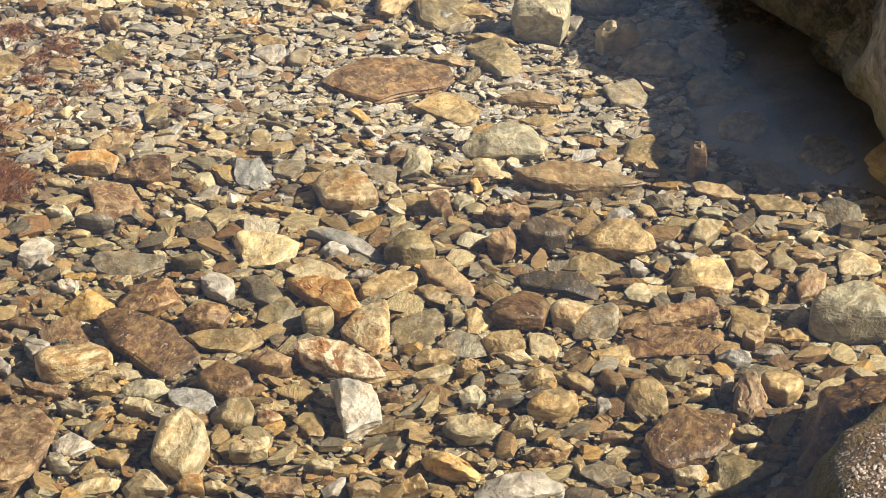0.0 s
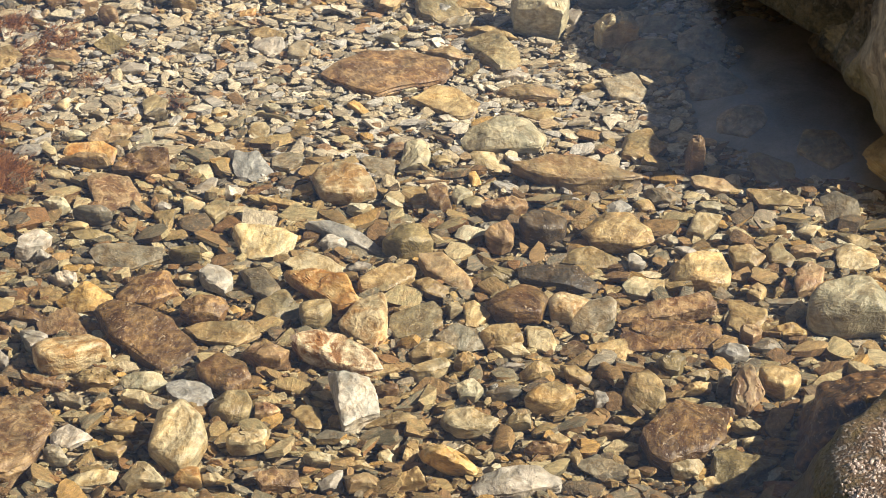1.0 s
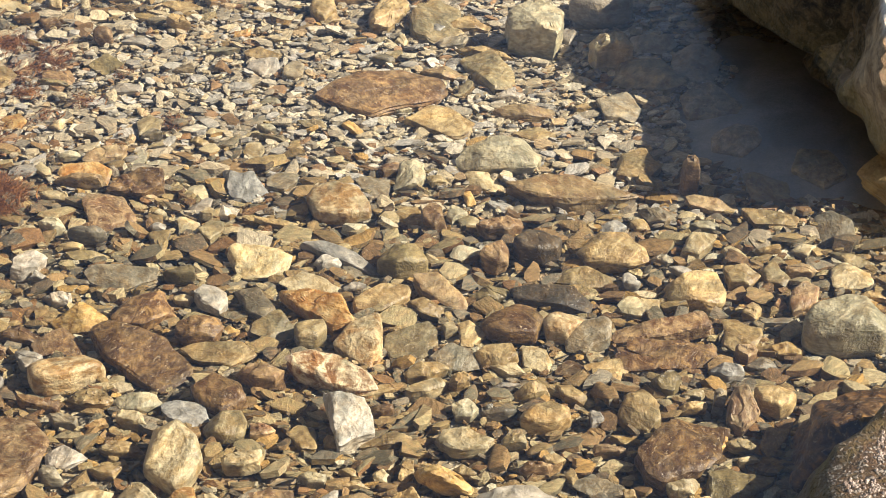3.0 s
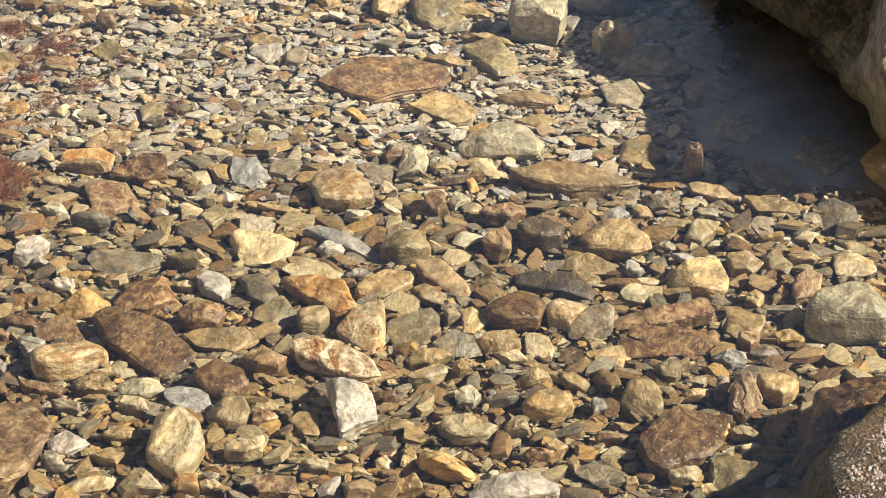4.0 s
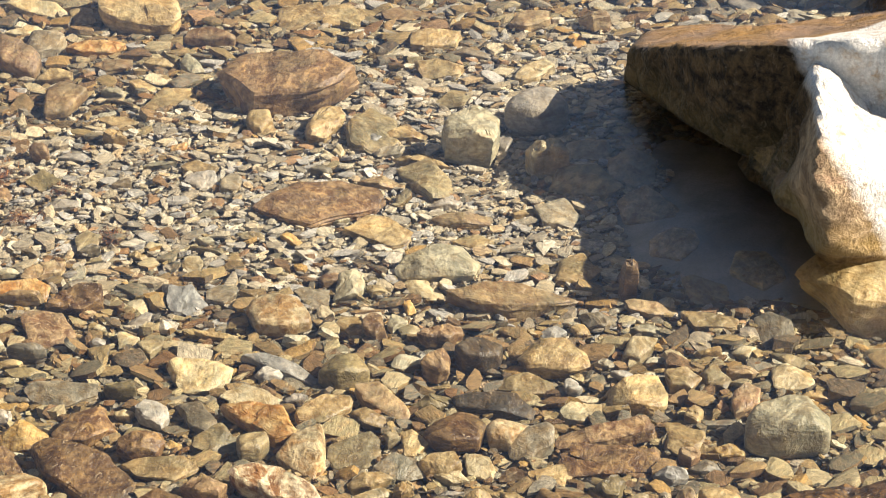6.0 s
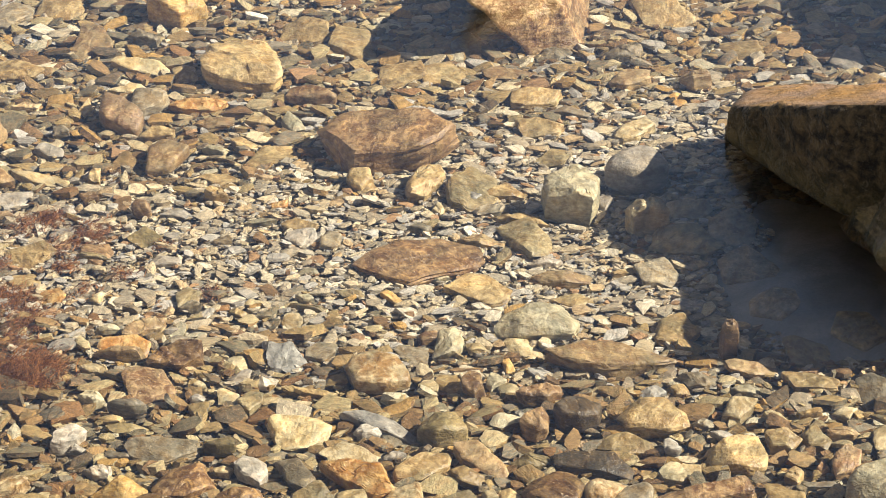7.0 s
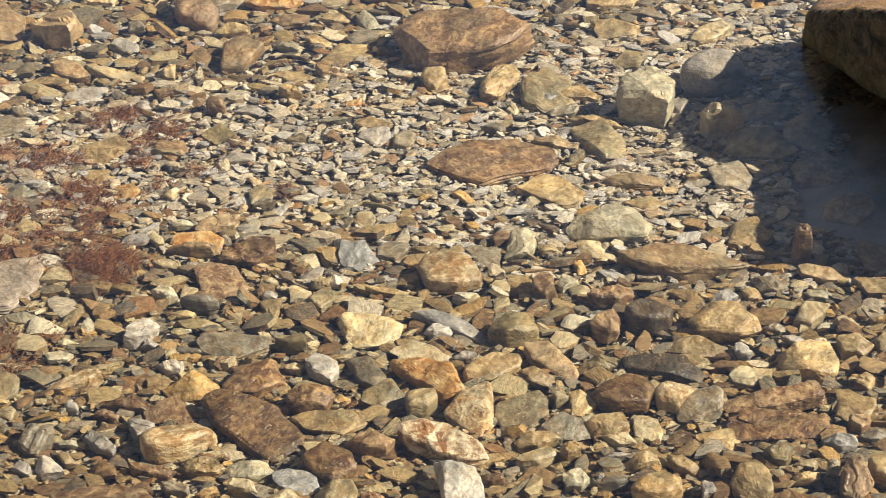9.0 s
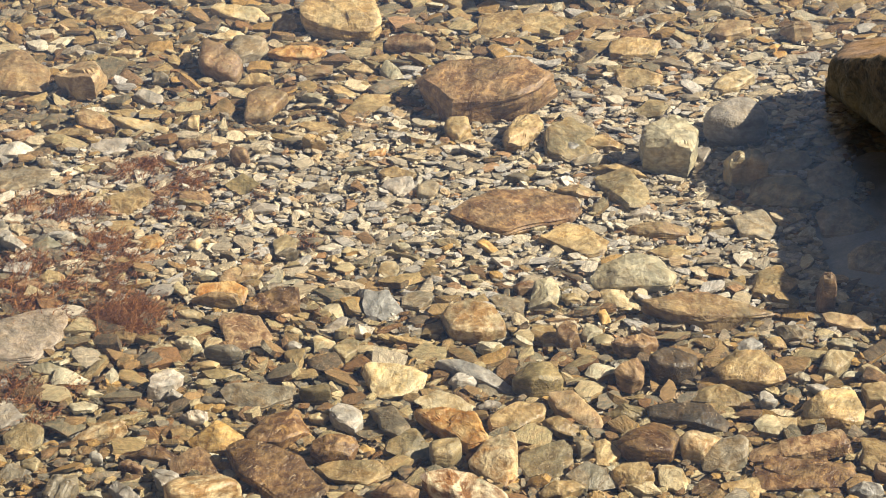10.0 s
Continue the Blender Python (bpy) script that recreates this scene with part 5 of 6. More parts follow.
stone("plate", "grey", -1.370, 4.702, 0.015, ((225, 0.015), (278, 0.01), (38, 0.022), (90, 0.011)))
stone("slab", "creamrust", -1.065, 4.159, 0.030, ((250, 0.032), (286, 0.017), (309, 0.031), (63, 0.036), (102, 0.018), (124, 0.023)))
stone("slab", "grey", -1.106, 3.959, 0.040, ((223, 0.039), (259, 0.04), (332, 0.029), (16, 0.036), (107, 0.033), (158, 0.026)))
stone("slab", "pale", -1.062, 3.874, 0.030, ((218, 0.027), (282, 0.022), (41, 0.013), (77, 0.019), (165, 0.03)))
stone("slab", "pale", -0.976, 3.953, 0.030, ((225, 0.017), (244, 0.018), (322, 0.043), (40, 0.014), (57, 0.014), (151, 0.038)))
stone("slab", "rust", -0.982, 4.047, 0.025, ((238, 0.014), (263, 0.011), (356, 0.026), (68, 0.01), (128, 0.016)))
stone("round", "white", -1.058, 4.083, 0.025, ((214, 0.012), (266, 0.011), (11, 0.014), (66, 0.008), (139, 0.014)))
stone("slab", "sage", -1.045, 3.961, 0.015, ((238, 0.013), (277, 0.007), (40, 0.017), (100, 0.005)))
stone("slab", "tanrust", -1.035, 3.907, 0.020, ((219, 0.011), (284, 0.017), (49, 0.007), (113, 0.02)))
stone("slab", "darkrust", -0.955, 3.868, 0.025, ((208, 0.026), (277, 0.019), (15, 0.024), (73, 0.017), (145, 0.023)))
stone("slab", "pale", -1.118, 3.866, 0.030, ((245, 0.01), (6, 0.019), (59, 0.014), (146, 0.018)))
stone("slab", "sage", -1.219, 4.392, 0.020, ((225, 0.023), (256, 0.013), (311, 0.025), (73, 0.019), (97, 0.017)))
stone("slab", "pale", -1.307, 4.348, 0.015, ((200, 0.012), (283, 0.012), (19, 0.012), (103, 0.012)))
stone("slab", "sage", -1.107, 4.311, 0.015, ((228, 0.014), (286, 0.007), (72, 0.008), (104, 0.011)))
stone("slab", "sage", -1.115, 4.259, 0.015, ((212, 0.025), (279, 0.012), (319, 0.02), (73, 0.014), (112, 0.014)))
stone("slab", "ochre", -1.210, 4.094, 0.020, ((225, 0.014), (279, 0.007), (334, 0.018), (95, 0.006)))
stone("slab", "greygreen", -1.185, 4.055, 0.025, ((200, 0.019), (260, 0.016), (344, 0.018), (55, 0.018), (120, 0.012)))
stone("slab", "creamgold", -1.024, 6.113, 0.030, ((236, 0.035), (266, 0.026), (326, 0.071), (48, 0.05), (85, 0.025), (132, 0.065)))
stone("slab", "grey", -1.033, 6.283, 0.040, ((237, 0.02), (263, 0.016), (334, 0.042), (69, 0.014), (116, 0.024)))
stone("slab", "ochre", -0.735, 6.050, 0.080, ((212, 0.107), (250, 0.086), (267, 0.09), (316, 0.123), (13, 0.094), (32, 0.089), (83, 0.09), (126, 0.099), (170, 0.105)))
stone("slab", "tan", -1.369, 6.095, 0.030, ((224, 0.04), (269, 0.038), (328, 0.076), (48, 0.052), (83, 0.033), (101, 0.047)))
stone("slab", "tan", -0.896, 6.063, 0.025, ((198, 0.029), (273, 0.036), (10, 0.03), (106, 0.029)))
stone("slab", "ochre", 0.048, 5.884, 0.030, ((257, 0.044), (282, 0.033), (340, 0.056), (78, 0.033), (112, 0.045), (180, 0.067)))
stone("slab", "darkgrey", 0.127, 5.810, 0.020, ((252, 0.013), (259, 0.011), (328, 0.053), (69, 0.017), (106, 0.022)))
stone("plate", "tanrust", -0.019, 6.049, 0.015, ((208, 0.066), (260, 0.029), (287, 0.025), (75, 0.018), (112, 0.04)))
stone("slab", "tan", 0.054, 5.714, 0.030, ((205, 0.049), (275, 0.035), (335, 0.058), (63, 0.031), (106, 0.039)))
stone("slab", "grey", 0.285, 6.142, 0.035, ((214, 0.044), (274, 0.022), (342, 0.048), (83, 0.023), (114, 0.026)))
stone("slab", "tanrust", 0.297, 5.974, 0.035, ((240, 0.035), (288, 0.027), (7, 0.054), (83, 0.029), (140, 0.038)))
stone("slab", "tanrust", 0.467, 5.958, 0.050, ((228, 0.02), (284, 0.021), (26, 0.035), (98, 0.018)))
stone("slab", "cream", 0.296, 5.692, 0.030, ((224, 0.054), (285, 0.031), (309, 0.028), (39, 0.049), (109, 0.03), (139, 0.029)))
stone("round", "pale", 0.285, 5.423, 0.100, ((252, 0.056), (284, 0.057), (359, 0.081), (43, 0.072), (95, 0.054), (128, 0.051), (169, 0.073)), tip=(8, 0))
stone("plate", "brown", -0.852, 4.056, 0.013, ((132, 0.041), (206, 0.048), (267, 0.029), (359, 0.055), (49, 0.044)))
stone("plate", "greygreen", -0.142, 4.071, 0.014, ((113, 0.038), (175, 0.055), (221, 0.055), (271, 0.04), (4, 0.051), (41, 0.058)))
stone("slab", "ochre", -0.340, 3.762, 0.018, ((212, 0.022), (275, 0.035), (6, 0.023), (87, 0.031), (135, 0.033)))
stone("cobble", "tan", 0.028, 4.015, 0.035, ((253, 0.027), (308, 0.031), (18, 0.041), (88, 0.03), (131, 0.035), (213, 0.034)))
stone("slab", "cream", 0.107, 4.025, 0.013, ((249, 0.029), (319, 0.043), (13, 0.026), (81, 0.031), (126, 0.047), (186, 0.026)))
stone("plate", "brown", 0.174, 3.996, 0.008, ((131, 0.024), (191, 0.03), (263, 0.016), (317, 0.029), (17, 0.029), (52, 0.023)))
stone("plate", "grey", 0.216, 3.628, 0.009, ((242, 0.026), (315, 0.044), (19, 0.05), (70, 0.024), (113, 0.03), (184, 0.057)))
stone("plate", "tan", 0.252, 3.999, 0.010, ((186, 0.051), (246, 0.032), (328, 0.035), (27, 0.047), (112, 0.022)))
stone("cobble", "bluegrey", 0.305, 4.292, 0.019, ((128, 0.017), (176, 0.014), (236, 0.018), (314, 0.019), (356, 0.016), (54, 0.019)))
# stand-in for a long dark fish-like strip
stone("plate", "darkrust", 0.378, 4.040, 0.012, ((177, 0.088), (246, 0.032), (320, 0.082), (33, 0.067), (85, 0.028)))
stone("slab", "tan", 0.517, 4.091, 0.022, ((61, 0.043), (104, 0.05), (176, 0.032), (234, 0.039), (305, 0.045), (344, 0.038)))
stone("slab", "ochre", 0.345, 4.737, 0.027, ((310, 0.043), (27, 0.038), (101, 0.051), (169, 0.043), (251, 0.051)))
stone("slab", "ochre", 0.958, 4.550, 0.105, ((48, 0.083), (133, 0.132), (217, 0.08), (260, 0.086), (351, 0.099)))
stone("slab", "greygreen", 0.391, 5.122, 0.022, ((254, 0.043), (305, 0.066), (32, 0.059), (95, 0.053), (162, 0.079)))
stone("slab", "grey", 0.319, 4.981, 0.020, ((332, 0.045), (32, 0.042), (114, 0.048), (200, 0.047), (262, 0.041)))
stone("slab", "grey", 0.534, 4.993, 0.022, ((124, 0.07), (190, 0.072), (257, 0.053), (329, 0.075), (45, 0.05)))
stone("slab", "grey", 0.567, 4.844, 0.023, ((248, 0.051), (319, 0.051), (12, 0.062), (72, 0.061), (123, 0.043), (182, 0.052)))
stone("slab", "greygreen", 0.745, 4.723, 0.025, ((164, 0.057), (232, 0.047), (307, 0.055), (29, 0.046), (84, 0.054)))
stone("slab", "grey", 0.501, 5.172, 0.025, ((56, 0.053), (120, 0.056), (170, 0.055), (251, 0.049), (288, 0.054), (359, 0.055)))
stone("slab", "greygreen", 0.625, 4.636, 0.016, ((118, 0.058), (189, 0.045), (250, 0.039), (300, 0.056), (6, 0.044), (67, 0.036)))
stone("slab", "grey", 0.757, 4.499, 0.021, ((354, 0.039), (41, 0.033), (112, 0.054), (179, 0.04), (280, 0.056)))
stone("slab", "cream", -0.351, 4.266, 0.011, ((161, 0.065), (244, 0.025), (290, 0.035), (2, 0.062), (62, 0.029), (126, 0.052)))
stone("slab", "grey", -0.267, 4.332, 0.012, ((313, 0.028), (35, 0.02), (84, 0.023), (137, 0.03), (197, 0.024), (280, 0.023)))
stone("slab", "ochre", -0.026, 4.102, 0.021, ((265, 0.035), (324, 0.028), (42, 0.026), (118, 0.037), (185, 0.021)))
stone("slab", "cream", -0.000, 4.680, 0.012, ((120, 0.042), (199, 0.033), (248, 0.025), (314, 0.042), (38, 0.028)))
stone("slab", "ochre", -0.153, 4.535, 0.015, ((231, 0.025), (270, 0.031), (344, 0.033), (19, 0.025), (94, 0.031), (162, 0.036)))
stone("slab", "grey", -0.243, 4.651, 0.009, ((81, 0.032), (147, 0.042), (218, 0.019), (305, 0.047), (356, 0.037)))
stone("slab", "orange", -0.880, 4.702, 0.017, ((95, 0.033), (156, 0.059), (209, 0.054), (273, 0.031), (345, 0.052), (50, 0.043)))
stone("slab", "rust", -0.809, 4.536, 0.020, ((329, 0.061), (27, 0.047), (94, 0.05), (158, 0.062), (195, 0.048), (285, 0.056)))
stone("slab", "grey", -0.444, 4.677, 0.015, ((248, 0.03), (319, 0.03), (357, 0.034), (81, 0.031), (115, 0.027), (178, 0.034)))
stone("slab", "greygreen", -0.424, 4.119, 0.017, ((245, 0.031), (300, 0.04), (345, 0.056), (39, 0.04), (122, 0.038), (180, 0.046)))
stone("slab", "golden", -0.510, 4.120, 0.007, ((136, 0.017), (192, 0.016), (256, 0.011), (301, 0.016), (4, 0.017), (60, 0.011)))
stone("slab", "cream", -0.633, 4.497, 0.014, ((192, 0.022), (274, 0.026), (331, 0.027), (8, 0.024), (66, 0.022), (137, 0.027)))
stone("slab", "cream", -0.626, 4.638, 0.011, ((140, 0.022), (200, 0.018), (262, 0.019), (345, 0.024), (31, 0.019), (95, 0.021)))
stone("slab", "pale", -0.610, 4.577, 0.009, ((128, 0.019), (216, 0.026), (287, 0.025), (348, 0.015), (64, 0.031)))
stone("block", "sage", 0.120, 5.280, 0.105, ((186, 0.062), (262, 0.045), (345, 0.066), (62, 0.055), (110, 0.052), (128, 0.060)), tip=(14, 4))
stone("slab", "pale", -0.518, 5.177, 0.012, ((157, 0.046), (234, 0.023), (326, 0.04), (13, 0.034), (88, 0.03)))
stone("cobble", "grey", -0.449, 5.158, 0.024, ((302, 0.033), (356, 0.024), (65, 0.034), (148, 0.025), (177, 0.025), (255, 0.032)))
stone("slab", "greygreen", -0.763, 4.904, 0.016, ((350, 0.027), (61, 0.031), (130, 0.027), (189, 0.026), (275, 0.033)))
stone("slab", "pale", -0.837, 5.084, 0.009, ((138, 0.03), (193, 0.034), (284, 0.022), (359, 0.038), (77, 0.018)))
stone("slab", "orange", -1.079, 4.929, 0.011, ((331, 0.028), (34, 0.027), (112, 0.031), (201, 0.028), (280, 0.027)))
stone("slab", "brown", -1.002, 5.123, 0.012, ((195, 0.035), (242, 0.039), (327, 0.032), (26, 0.035), (99, 0.033)))
stone("plate", "olive", -0.897, 5.193, 0.008, ((353, 0.043), (46, 0.028), (139, 0.032), (171, 0.044), (229, 0.03), (301, 0.032)))
stone("slab", "white", -0.606, 5.101, 0.007, ((298, 0.013), (346, 0.011), (79, 0.012), (131, 0.014), (201, 0.008)))
stone("slab", "cream", -0.516, 4.801, 0.012, ((164, 0.023), (207, 0.024), (280, 0.024), (339, 0.022), (31, 0.025), (88, 0.024)))
stone("cobble", "golden", -0.961, 6.441, 0.100, ((30, 0.073), (105, 0.075), (175, 0.073), (243, 0.066), (312, 0.079)))
stone("slab", "ochre", -0.448, 6.230, 0.029, ((67, 0.067), (167, 0.064), (230, 0.054), (296, 0.085), (12, 0.05)))
stone("slab", "golden", 0.416, 5.887, 0.010, ((132, 0.026), (203, 0.016), (285, 0.028), (20, 0.018), (83, 0.028)))
stone("slab", "grey", 0.101, 6.163, 0.014, ((159, 0.036), (245, 0.043), (315, 0.03), (29, 0.046), (83, 0.035)))
stone("slab", "ochre", -0.203, 6.035, 0.013, ((32, 0.046), (98, 0.044), (184, 0.052), (256, 0.038), (332, 0.062)))
stone("plate", "tan", -0.310, 6.039, 0.012, ((91, 0.049), (177, 0.06), (251, 0.061), (297, 0.032), (16, 0.066)))
stone("slab", "grey", -0.130, 6.204, 0.016, ((137, 0.048), (195, 0.048), (242, 0.047), (321, 0.042), (356, 0.045), (52, 0.042)))
stone("slab", "tan", -1.293, 6.491, 0.024, ((323, 0.061), (17, 0.057), (82, 0.061), (156, 0.061), (251, 0.049)))
stone("slab", "grey", -1.434, 6.460, 0.021, ((315, 0.05), (7, 0.063), (66, 0.062), (129, 0.055), (210, 0.06), (241, 0.059)))
stone("slab", "tanrust", -1.179, 6.264, 0.024, ((173, 0.042), (245, 0.071), (311, 0.053), (22, 0.053), (87, 0.074)))
stone("slab", "tan", -0.587, 6.323, 0.019, ((167, 0.064), (252, 0.056), (315, 0.075), (5, 0.062), (76, 0.054), (119, 0.06)))
stone("slab", "tan", 0.607, 6.185, 0.012, ((219, 0.042), (295, 0.051), (4, 0.051), (88, 0.036), (153, 0.062)))
stone("slab", "tan", 0.404, 6.398, 0.023, ((45, 0.052), (125, 0.106), (196, 0.065), (256, 0.062), (328, 0.095)))
stone("slab", "pale", 0.886, 6.100, 0.020, ((223, 0.044), (284, 0.053), (15, 0.041), (67, 0.046), (152, 0.04)))
stone("slab", "greygreen", 0.091, 5.563, 0.016, ((334, 0.031), (20, 0.042), (91, 0.038), (132, 0.031), (210, 0.044), (261, 0.037)))
stone("slab", "tan", -0.624, 5.599, 0.011, ((216, 0.07), (296, 0.032), (27, 0.059), (95, 0.038), (151, 0.042)))
stone("slab", "grey", -1.215, 4.029, 0.012, ((311, 0.022), (18, 0.038), (98, 0.021), (143, 0.027), (244, 0.031)))
stone("cobble", "tanrust", -0.899, 5.573, 0.039, ((62, 0.054), (135, 0.05), (181, 0.037), (282, 0.057), (328, 0.048)))
stone("plate", "pale", -1.256, 5.398, 0.008, ((333, 0.04), (26, 0.056), (94, 0.024), (176, 0.054), (251, 0.041)))
stone("plate", "grey", -1.441, 5.226, 0.014, ((167, 0.063), (235, 0.062), (291, 0.048), (2, 0.061), (58, 0.057), (110, 0.047)))
stone("plate", "tan", -1.159, 5.117, 0.013, ((185, 0.054), (264, 0.043), (321, 0.041), (44, 0.051), (110, 0.035)))
stone("slab", "greygreen", -1.220, 4.141, 0.020, ((199, 0.038), (239, 0.034), (320, 0.04), (359, 0.04), (70, 0.035), (133, 0.043)))
stone("slab", "pale", -1.273, 4.223, 0.017, ((42, 0.027), (115, 0.03), (191, 0.025), (273, 0.036), (312, 0.029)))
stone("slab", "tan", -1.155, 5.009, 0.010, ((105, 0.027), (179, 0.038), (225, 0.03), (277, 0.029), (339, 0.041), (43, 0.033)))
stone("slab", "grey", 0.413, 5.281, 0.018, ((252, 0.035), (305, 0.045), (18, 0.047), (85, 0.036), (181, 0.053)))
# second plate standing in for the same fish-like strip
stone("plate", "darkrust", 0.377, 4.026, 0.015, ((90, 0.028), (10, 0.088), (272, 0.029), (185, 0.105)))

# ---- red weed ----
weed(-1.080, 4.600, 0.078, 0.030, 2400, 21, "bushy tuft of dark red seaweed among pebbles")
weed(-1.146, 5.285, 0.059, 0.014, 280, 30, "thin flat mat of red-brown weed on pebbles")
weed(-1.034, 5.189, 0.053, 0.014, 204, 31, "thin flat mat of red-brown weed on pebbles")
weed(-1.195, 4.927, 0.062, 0.014, 306, 32, "thin flat mat of red-brown weed on pebbles")
weed(-1.068, 5.055, 0.040, 0.014, 153, 33, "thin flat mat of red-brown weed on pebbles")
weed(-1.402, 5.095, 0.062, 0.014, 178, 34, "thin flat mat of red-brown weed on pebbles")
weed(-1.292, 5.095, 0.056, 0.014, 178, 35, "thin flat mat of red-brown weed on pebbles")
weed(-1.347, 4.827, 0.071, 0.014, 280, 36, "thin flat mat of red-brown weed on pebbles")
weed(-1.316, 4.671, 0.077, 0.014, 230, 37, "thin flat mat of red-brown weed on pebbles")
weed(-1.235, 4.718, 0.062, 0.014, 178, 38, "thin flat mat of red-brown weed on pebbles")
weed(-1.240, 4.295, 0.062, 0.014, 204, 39, "thin flat mat of red-brown weed on pebbles")
weed(-1.164, 4.338, 0.046, 0.014, 128, 40, "thin flat mat of red-brown weed on pebbles")
weed(-0.928, 5.016, 0.040, 0.014, 102, 41, "thin flat mat of red-brown weed on pebbles")
weed(-0.706, 4.927, 0.037, 0.014, 102, 42, "thin flat mat of red-brown weed on pebbles")
weed(-1.233, 5.068, 0.046, 0.014, 128, 43, "thin flat mat of red-brown weed on pebbles")
weed(-1.123, 4.815, 0.056, 0.014, 153, 44, "thin flat mat of red-brown weed on pebbles")
weed(-1.195, 5.244, 0.062, 0.014, 136, 60, "thin flat mat of red-brown weed on pebbles")
weed(-1.015, 5.243, 0.062, 0.014, 119, 61, "thin flat mat of red-brown weed on pebbles")
weed(-1.321, 5.029, 0.068, 0.014, 128, 62, "thin flat mat of red-brown weed on pebbles")
weed(-1.135, 4.889, 0.071, 0.014, 170, 63, "thin flat mat of red-brown weed on pebbles")
weed(-1.232, 4.839, 0.062, 0.014, 136, 64, "thin flat mat of red-brown weed on pebbles")
weed(-1.369, 4.742, 0.068, 0.014, 136, 65, "thin flat mat of red-brown weed on pebbles")
weed(-1.251, 4.602, 0.056, 0.014, 102, 66, "thin flat mat of red-brown weed on pebbles")
weed(-1.136, 4.743, 0.062, 0.014, 136, 67, "thin flat mat of red-brown weed on pebbles")
weed(-1.348, 4.578, 0.062, 0.014, 85, 68, "thin flat mat of red-brown weed on pebbles")
weed(-1.188, 4.214, 0.056, 0.014, 85, 69, "thin flat mat of red-brown weed on pebbles")
weed(-1.285, 4.337, 0.068, 0.014, 119, 70, "thin flat mat of red-brown weed on pebbles")
weed(-1.097, 5.148, 0.062, 0.014, 119, 71, "thin flat mat of red-brown weed on pebbles")
weed(-0.851, 5.148, 0.037, 0.014, 51, 72, "thin flat mat of red-brown weed on pebbles")
weed(-1.011, 4.940, 0.046, 0.014, 68, 73, "thin flat mat of red-brown weed on pebbles")

# ---- the rest of the shingle ----
def clear_of(xy, grow):
    """Which of the places xy lie outside the stones, whose outlines are moved outwards by grow metres, one number or one a place."""
    ok = np.ones(len(xy), bool)
    for x, y, ca, sa, r in TAKEN:
        dx, dy = xy[:, 0] - x, xy[:, 1] - y
        near_to = np.flatnonzero(np.abs(dx) + np.abs(dy) < 2.5 * r.max() + 0.05)
        more = grow[near_to, None] if isinstance(grow, np.ndarray) else grow
        out = ((dx[near_to, None] * ca + dy[near_to, None] * sa) > r + more).any(axis=1)
        ok[near_to] &= out
    return ok


def spots(rng, count, far=7.0):
    y = rng.uniform(3.25, far, count)
    x = rng.uniform(-0.23 * y - 0.5, 0.13 * y + 0.55)
    return np.c_[x, y]


def fine_zone(xy):
    """1 in the band of fine shingle between the cobbles, 0 in the coarse parts."""
    x, y = xy[:, 0], xy[:, 1]
    return np.clip((y - 4.45 + 0.1 * x) / 0.5, 0, 1) * np.clip((6.0 - y + 0.35 * np.minimum(x, 0.4)) / 0.5, 0.15, 1)


def scatter(name, label, xy, size, rng, level, flat, lift, tilt, material):
    """Chips at xy, joined: each a turned, squeezed copy of one of 28 cut shapes."""
    shapes = [stone_points(("slab", "plate", "wedge", "plate", "slab")[i % 5], rng, level) for i in range(28)]
    nv = len(shapes[0][0])
    n = len(xy)
    pts = np.stack([s[0] for s in shapes])[rng.integers(0, 28, n)]
    long_ = rng.uniform(0.38, 0.78, n)
    dims = np.c_[size, size * long_, size * rng.uniform(*flat, n)] / 2
    pts = pts * dims[:, None, :]
    ax, ay = rng.normal(0, tilt, n), rng.normal(0, tilt, n)
    az = rng.normal(0.08, 0.55, n) + math.pi * rng.integers(0, 2, n)
    zero, one = np.zeros(n), np.ones(n)
    rx = np.stack([one, zero, zero, zero, np.cos(ax), -np.sin(ax), zero, np.sin(ax), np.cos(ax)], 1).reshape(n, 3, 3)
    ry = np.stack([np.cos(ay), zero, np.sin(ay), zero, one, zero, -np.sin(ay), zero, np.cos(ay)], 1).reshape(n, 3, 3)
    rz = np.stack([np.cos(az), -np.sin(az), zero, np.sin(az), np.cos(az), zero, zero, zero, one], 1).reshape(n, 3, 3)
    pts = np.einsum("nij,nvj->nvi", rz @ ry @ rx, pts)
    pts[:, :, 0] += xy[:, 0, None]
    pts[:, :, 1] += xy[:, 1, None]
    pts[:, :, 2] += (dims[:, 2] * 0.7 + lift)[:, None]
    faces = (shapes[0][1][None] + (np.arange(n) * nv)[:, None, None]).reshape(-1, 3)
    ob = new(name, mesh_from(name, pts.reshape(-1, 3), faces, material, level > 2, 28 if level > 2 else 0))
    return tagged(ob, label, "shingle", kind="stuff")


rng = np.random.default_rng(5)
# middling stones, kept apart from one another and from the large ones
cand = spots(rng, 48000)
fz = fine_zone(cand)
size = np.minimum(np.exp(rng.normal(np.log(0.056 - 0.026 * fz), 0.36)), 0.085 - 0.03 * fz)
keep = clear_of(cand, 0.40 * size) & (in_shade_sheet(cand) < 0.15)
cand, size, fz = cand[keep], size[keep], fz[keep]
order = np.argsort(-size)
cell, chosen = {}, []
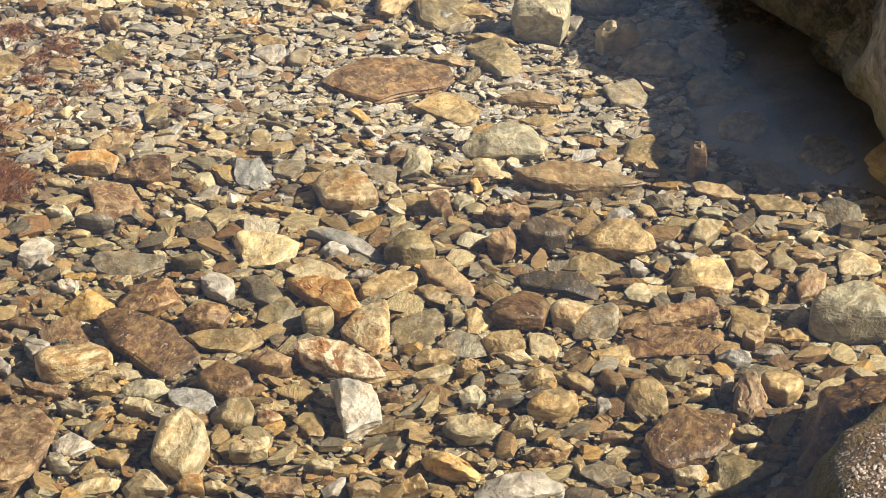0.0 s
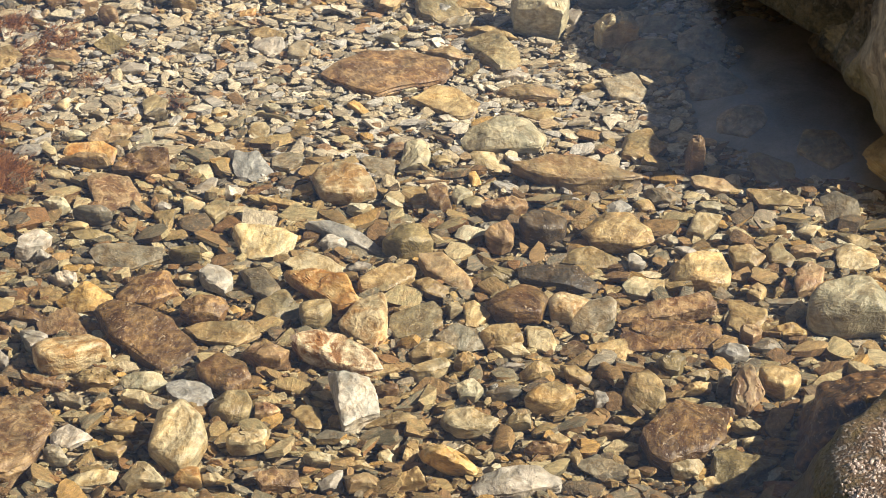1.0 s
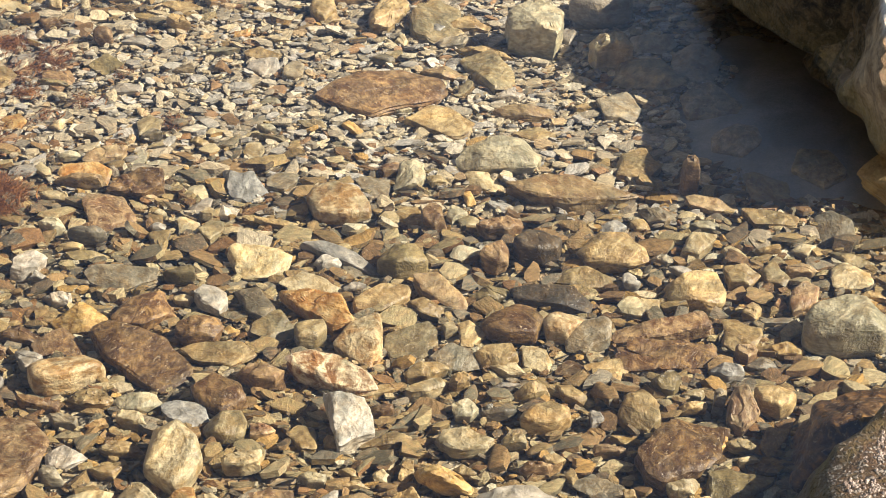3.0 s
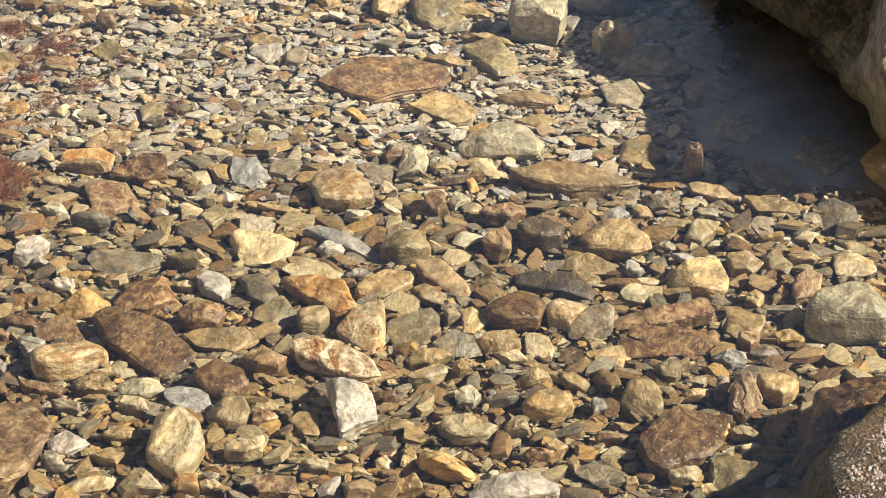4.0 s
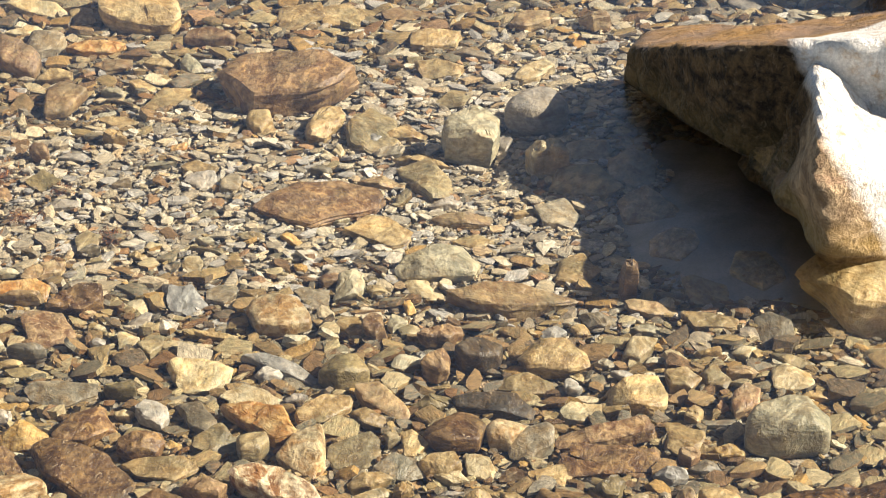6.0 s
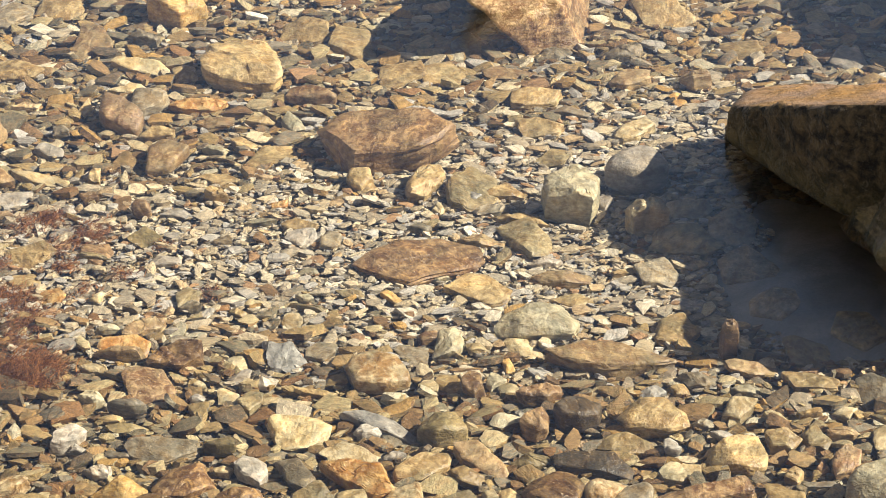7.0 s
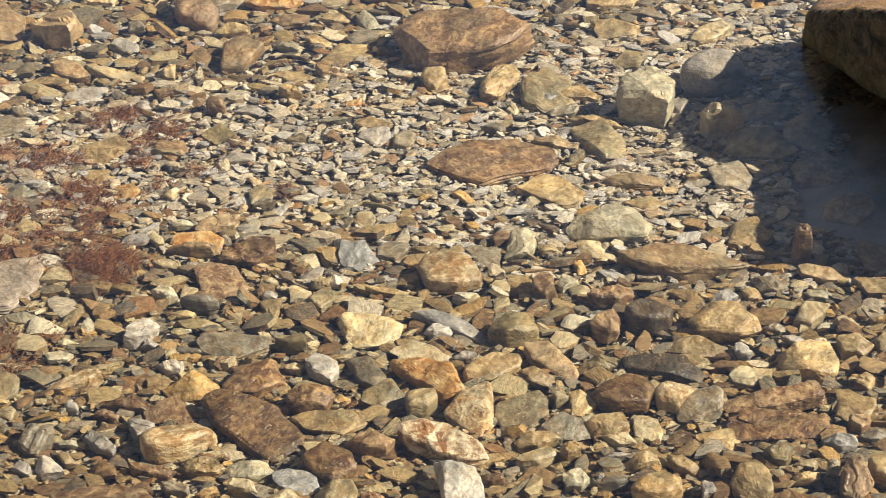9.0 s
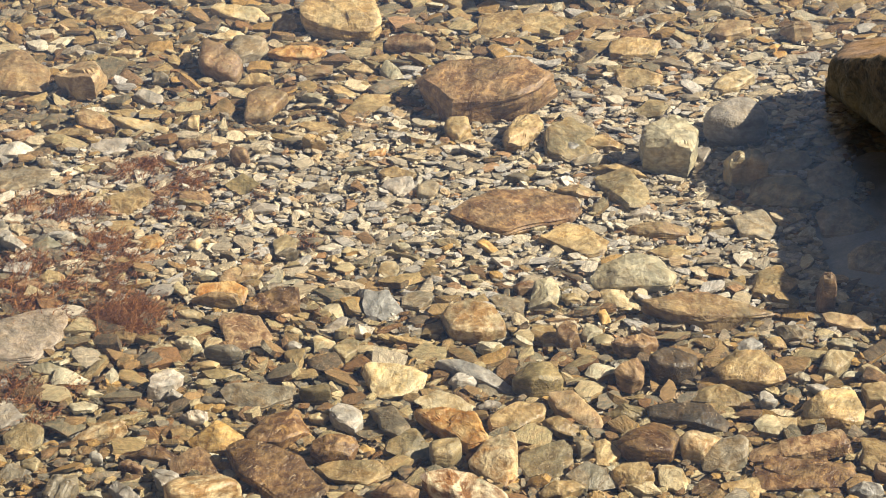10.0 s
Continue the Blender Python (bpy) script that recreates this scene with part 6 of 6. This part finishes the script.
for i in order:
    x, y = cand[i]
    cx, cy = int(x // 0.08), int(y // 0.08)
    near_by = [j for a in (-1, 0, 1) for b in (-1, 0, 1) for j in cell.get((cx + a, cy + b), ())]
    if all((cand[j][0] - x) ** 2 + (cand[j][1] - y) ** 2 > (0.31 * (size[i] + size[j])) ** 2 for j in near_by):
        cell.setdefault((cx, cy), []).append(i)
        chosen.append(i)
chosen = np.array(chosen)
filmed = rng.random(len(chosen)) > fz[chosen] * 0.9 + 0.05
for part_of, name_of, level, flat, lean, material in ((filmed, "brown-filmed flat schist pebbles packed together", 3, (0.10, 0.30), 0.20, SHINGLE), (~filmed, "pale grey and tan schist pebbles packed together", 2, (0.08, 0.22), 0.14, PALE_SHINGLE)):
    ids = chosen[part_of]
    scatter("shingle", name_of, cand[ids], size[ids], rng, level, flat, rng.uniform(0.0, 0.016, len(ids)), lean, material)

# small chips that fill what is left
cand = spots(rng, 67000)
fz = fine_zone(cand)
keep = clear_of(cand, -0.002) & (in_shade_sheet(cand) < 0.2) & (rng.random(len(cand)) < 0.36 + 0.64 * fz)
cand, fz = cand[keep], fz[keep]
size = np.exp(rng.normal(np.log(0.022 - 0.0075 * fz), 0.4))
coarse = rng.random(len(cand)) > fz * 1.3
# chips among the cobbles take darker SHINGLE: shade of the gaps in colour
for some, words, material in ((coarse, "small dark brown chips wedged between the cobbles", SHINGLE), (~coarse, "small angular chips of grey and tan schist", CHIPS)):
    scatter("shingle", words, cand[some], size[some], rng, 1, (0.18, 0.45), rng.uniform(0.0, 0.012, int(some.sum())), 0.25, material)

# the same bed further out, all round, thinning with distance
xy = np.c_[rng.uniform(-4.8, 4.8, 15000), rng.uniform(0.2, 10.0, 15000)]
inside = (xy[:, 1] > 3.2) & (xy[:, 1] < 7.0) & (xy[:, 0] > -0.23 * xy[:, 1] - 0.47) & (xy[:, 0] < 0.13 * xy[:, 1] + 0.52)
out = np.hypot(xy[:, 0], xy[:, 1] - 5.1)
xy = xy[~inside & clear_of(xy, 0.0) & (rng.random(len(xy)) < np.clip((4.9 - out) / 2.6, 0, 1))]
size = np.minimum(np.exp(rng.normal(np.log(0.06), 0.4, len(xy))), 0.17)
pale = rng.random(len(xy)) < 0.4
for some, words, material in ((~pale, "outlying brown schist pebbles of the bed", SHINGLE), (pale, "outlying pale grey schist pebbles of the bed", CHIPS)):
    scatter("shingle", words, xy[some], size[some], rng, 1, (0.2, 0.45), rng.uniform(0.0, 0.012, int(some.sum())), 0.2, material)
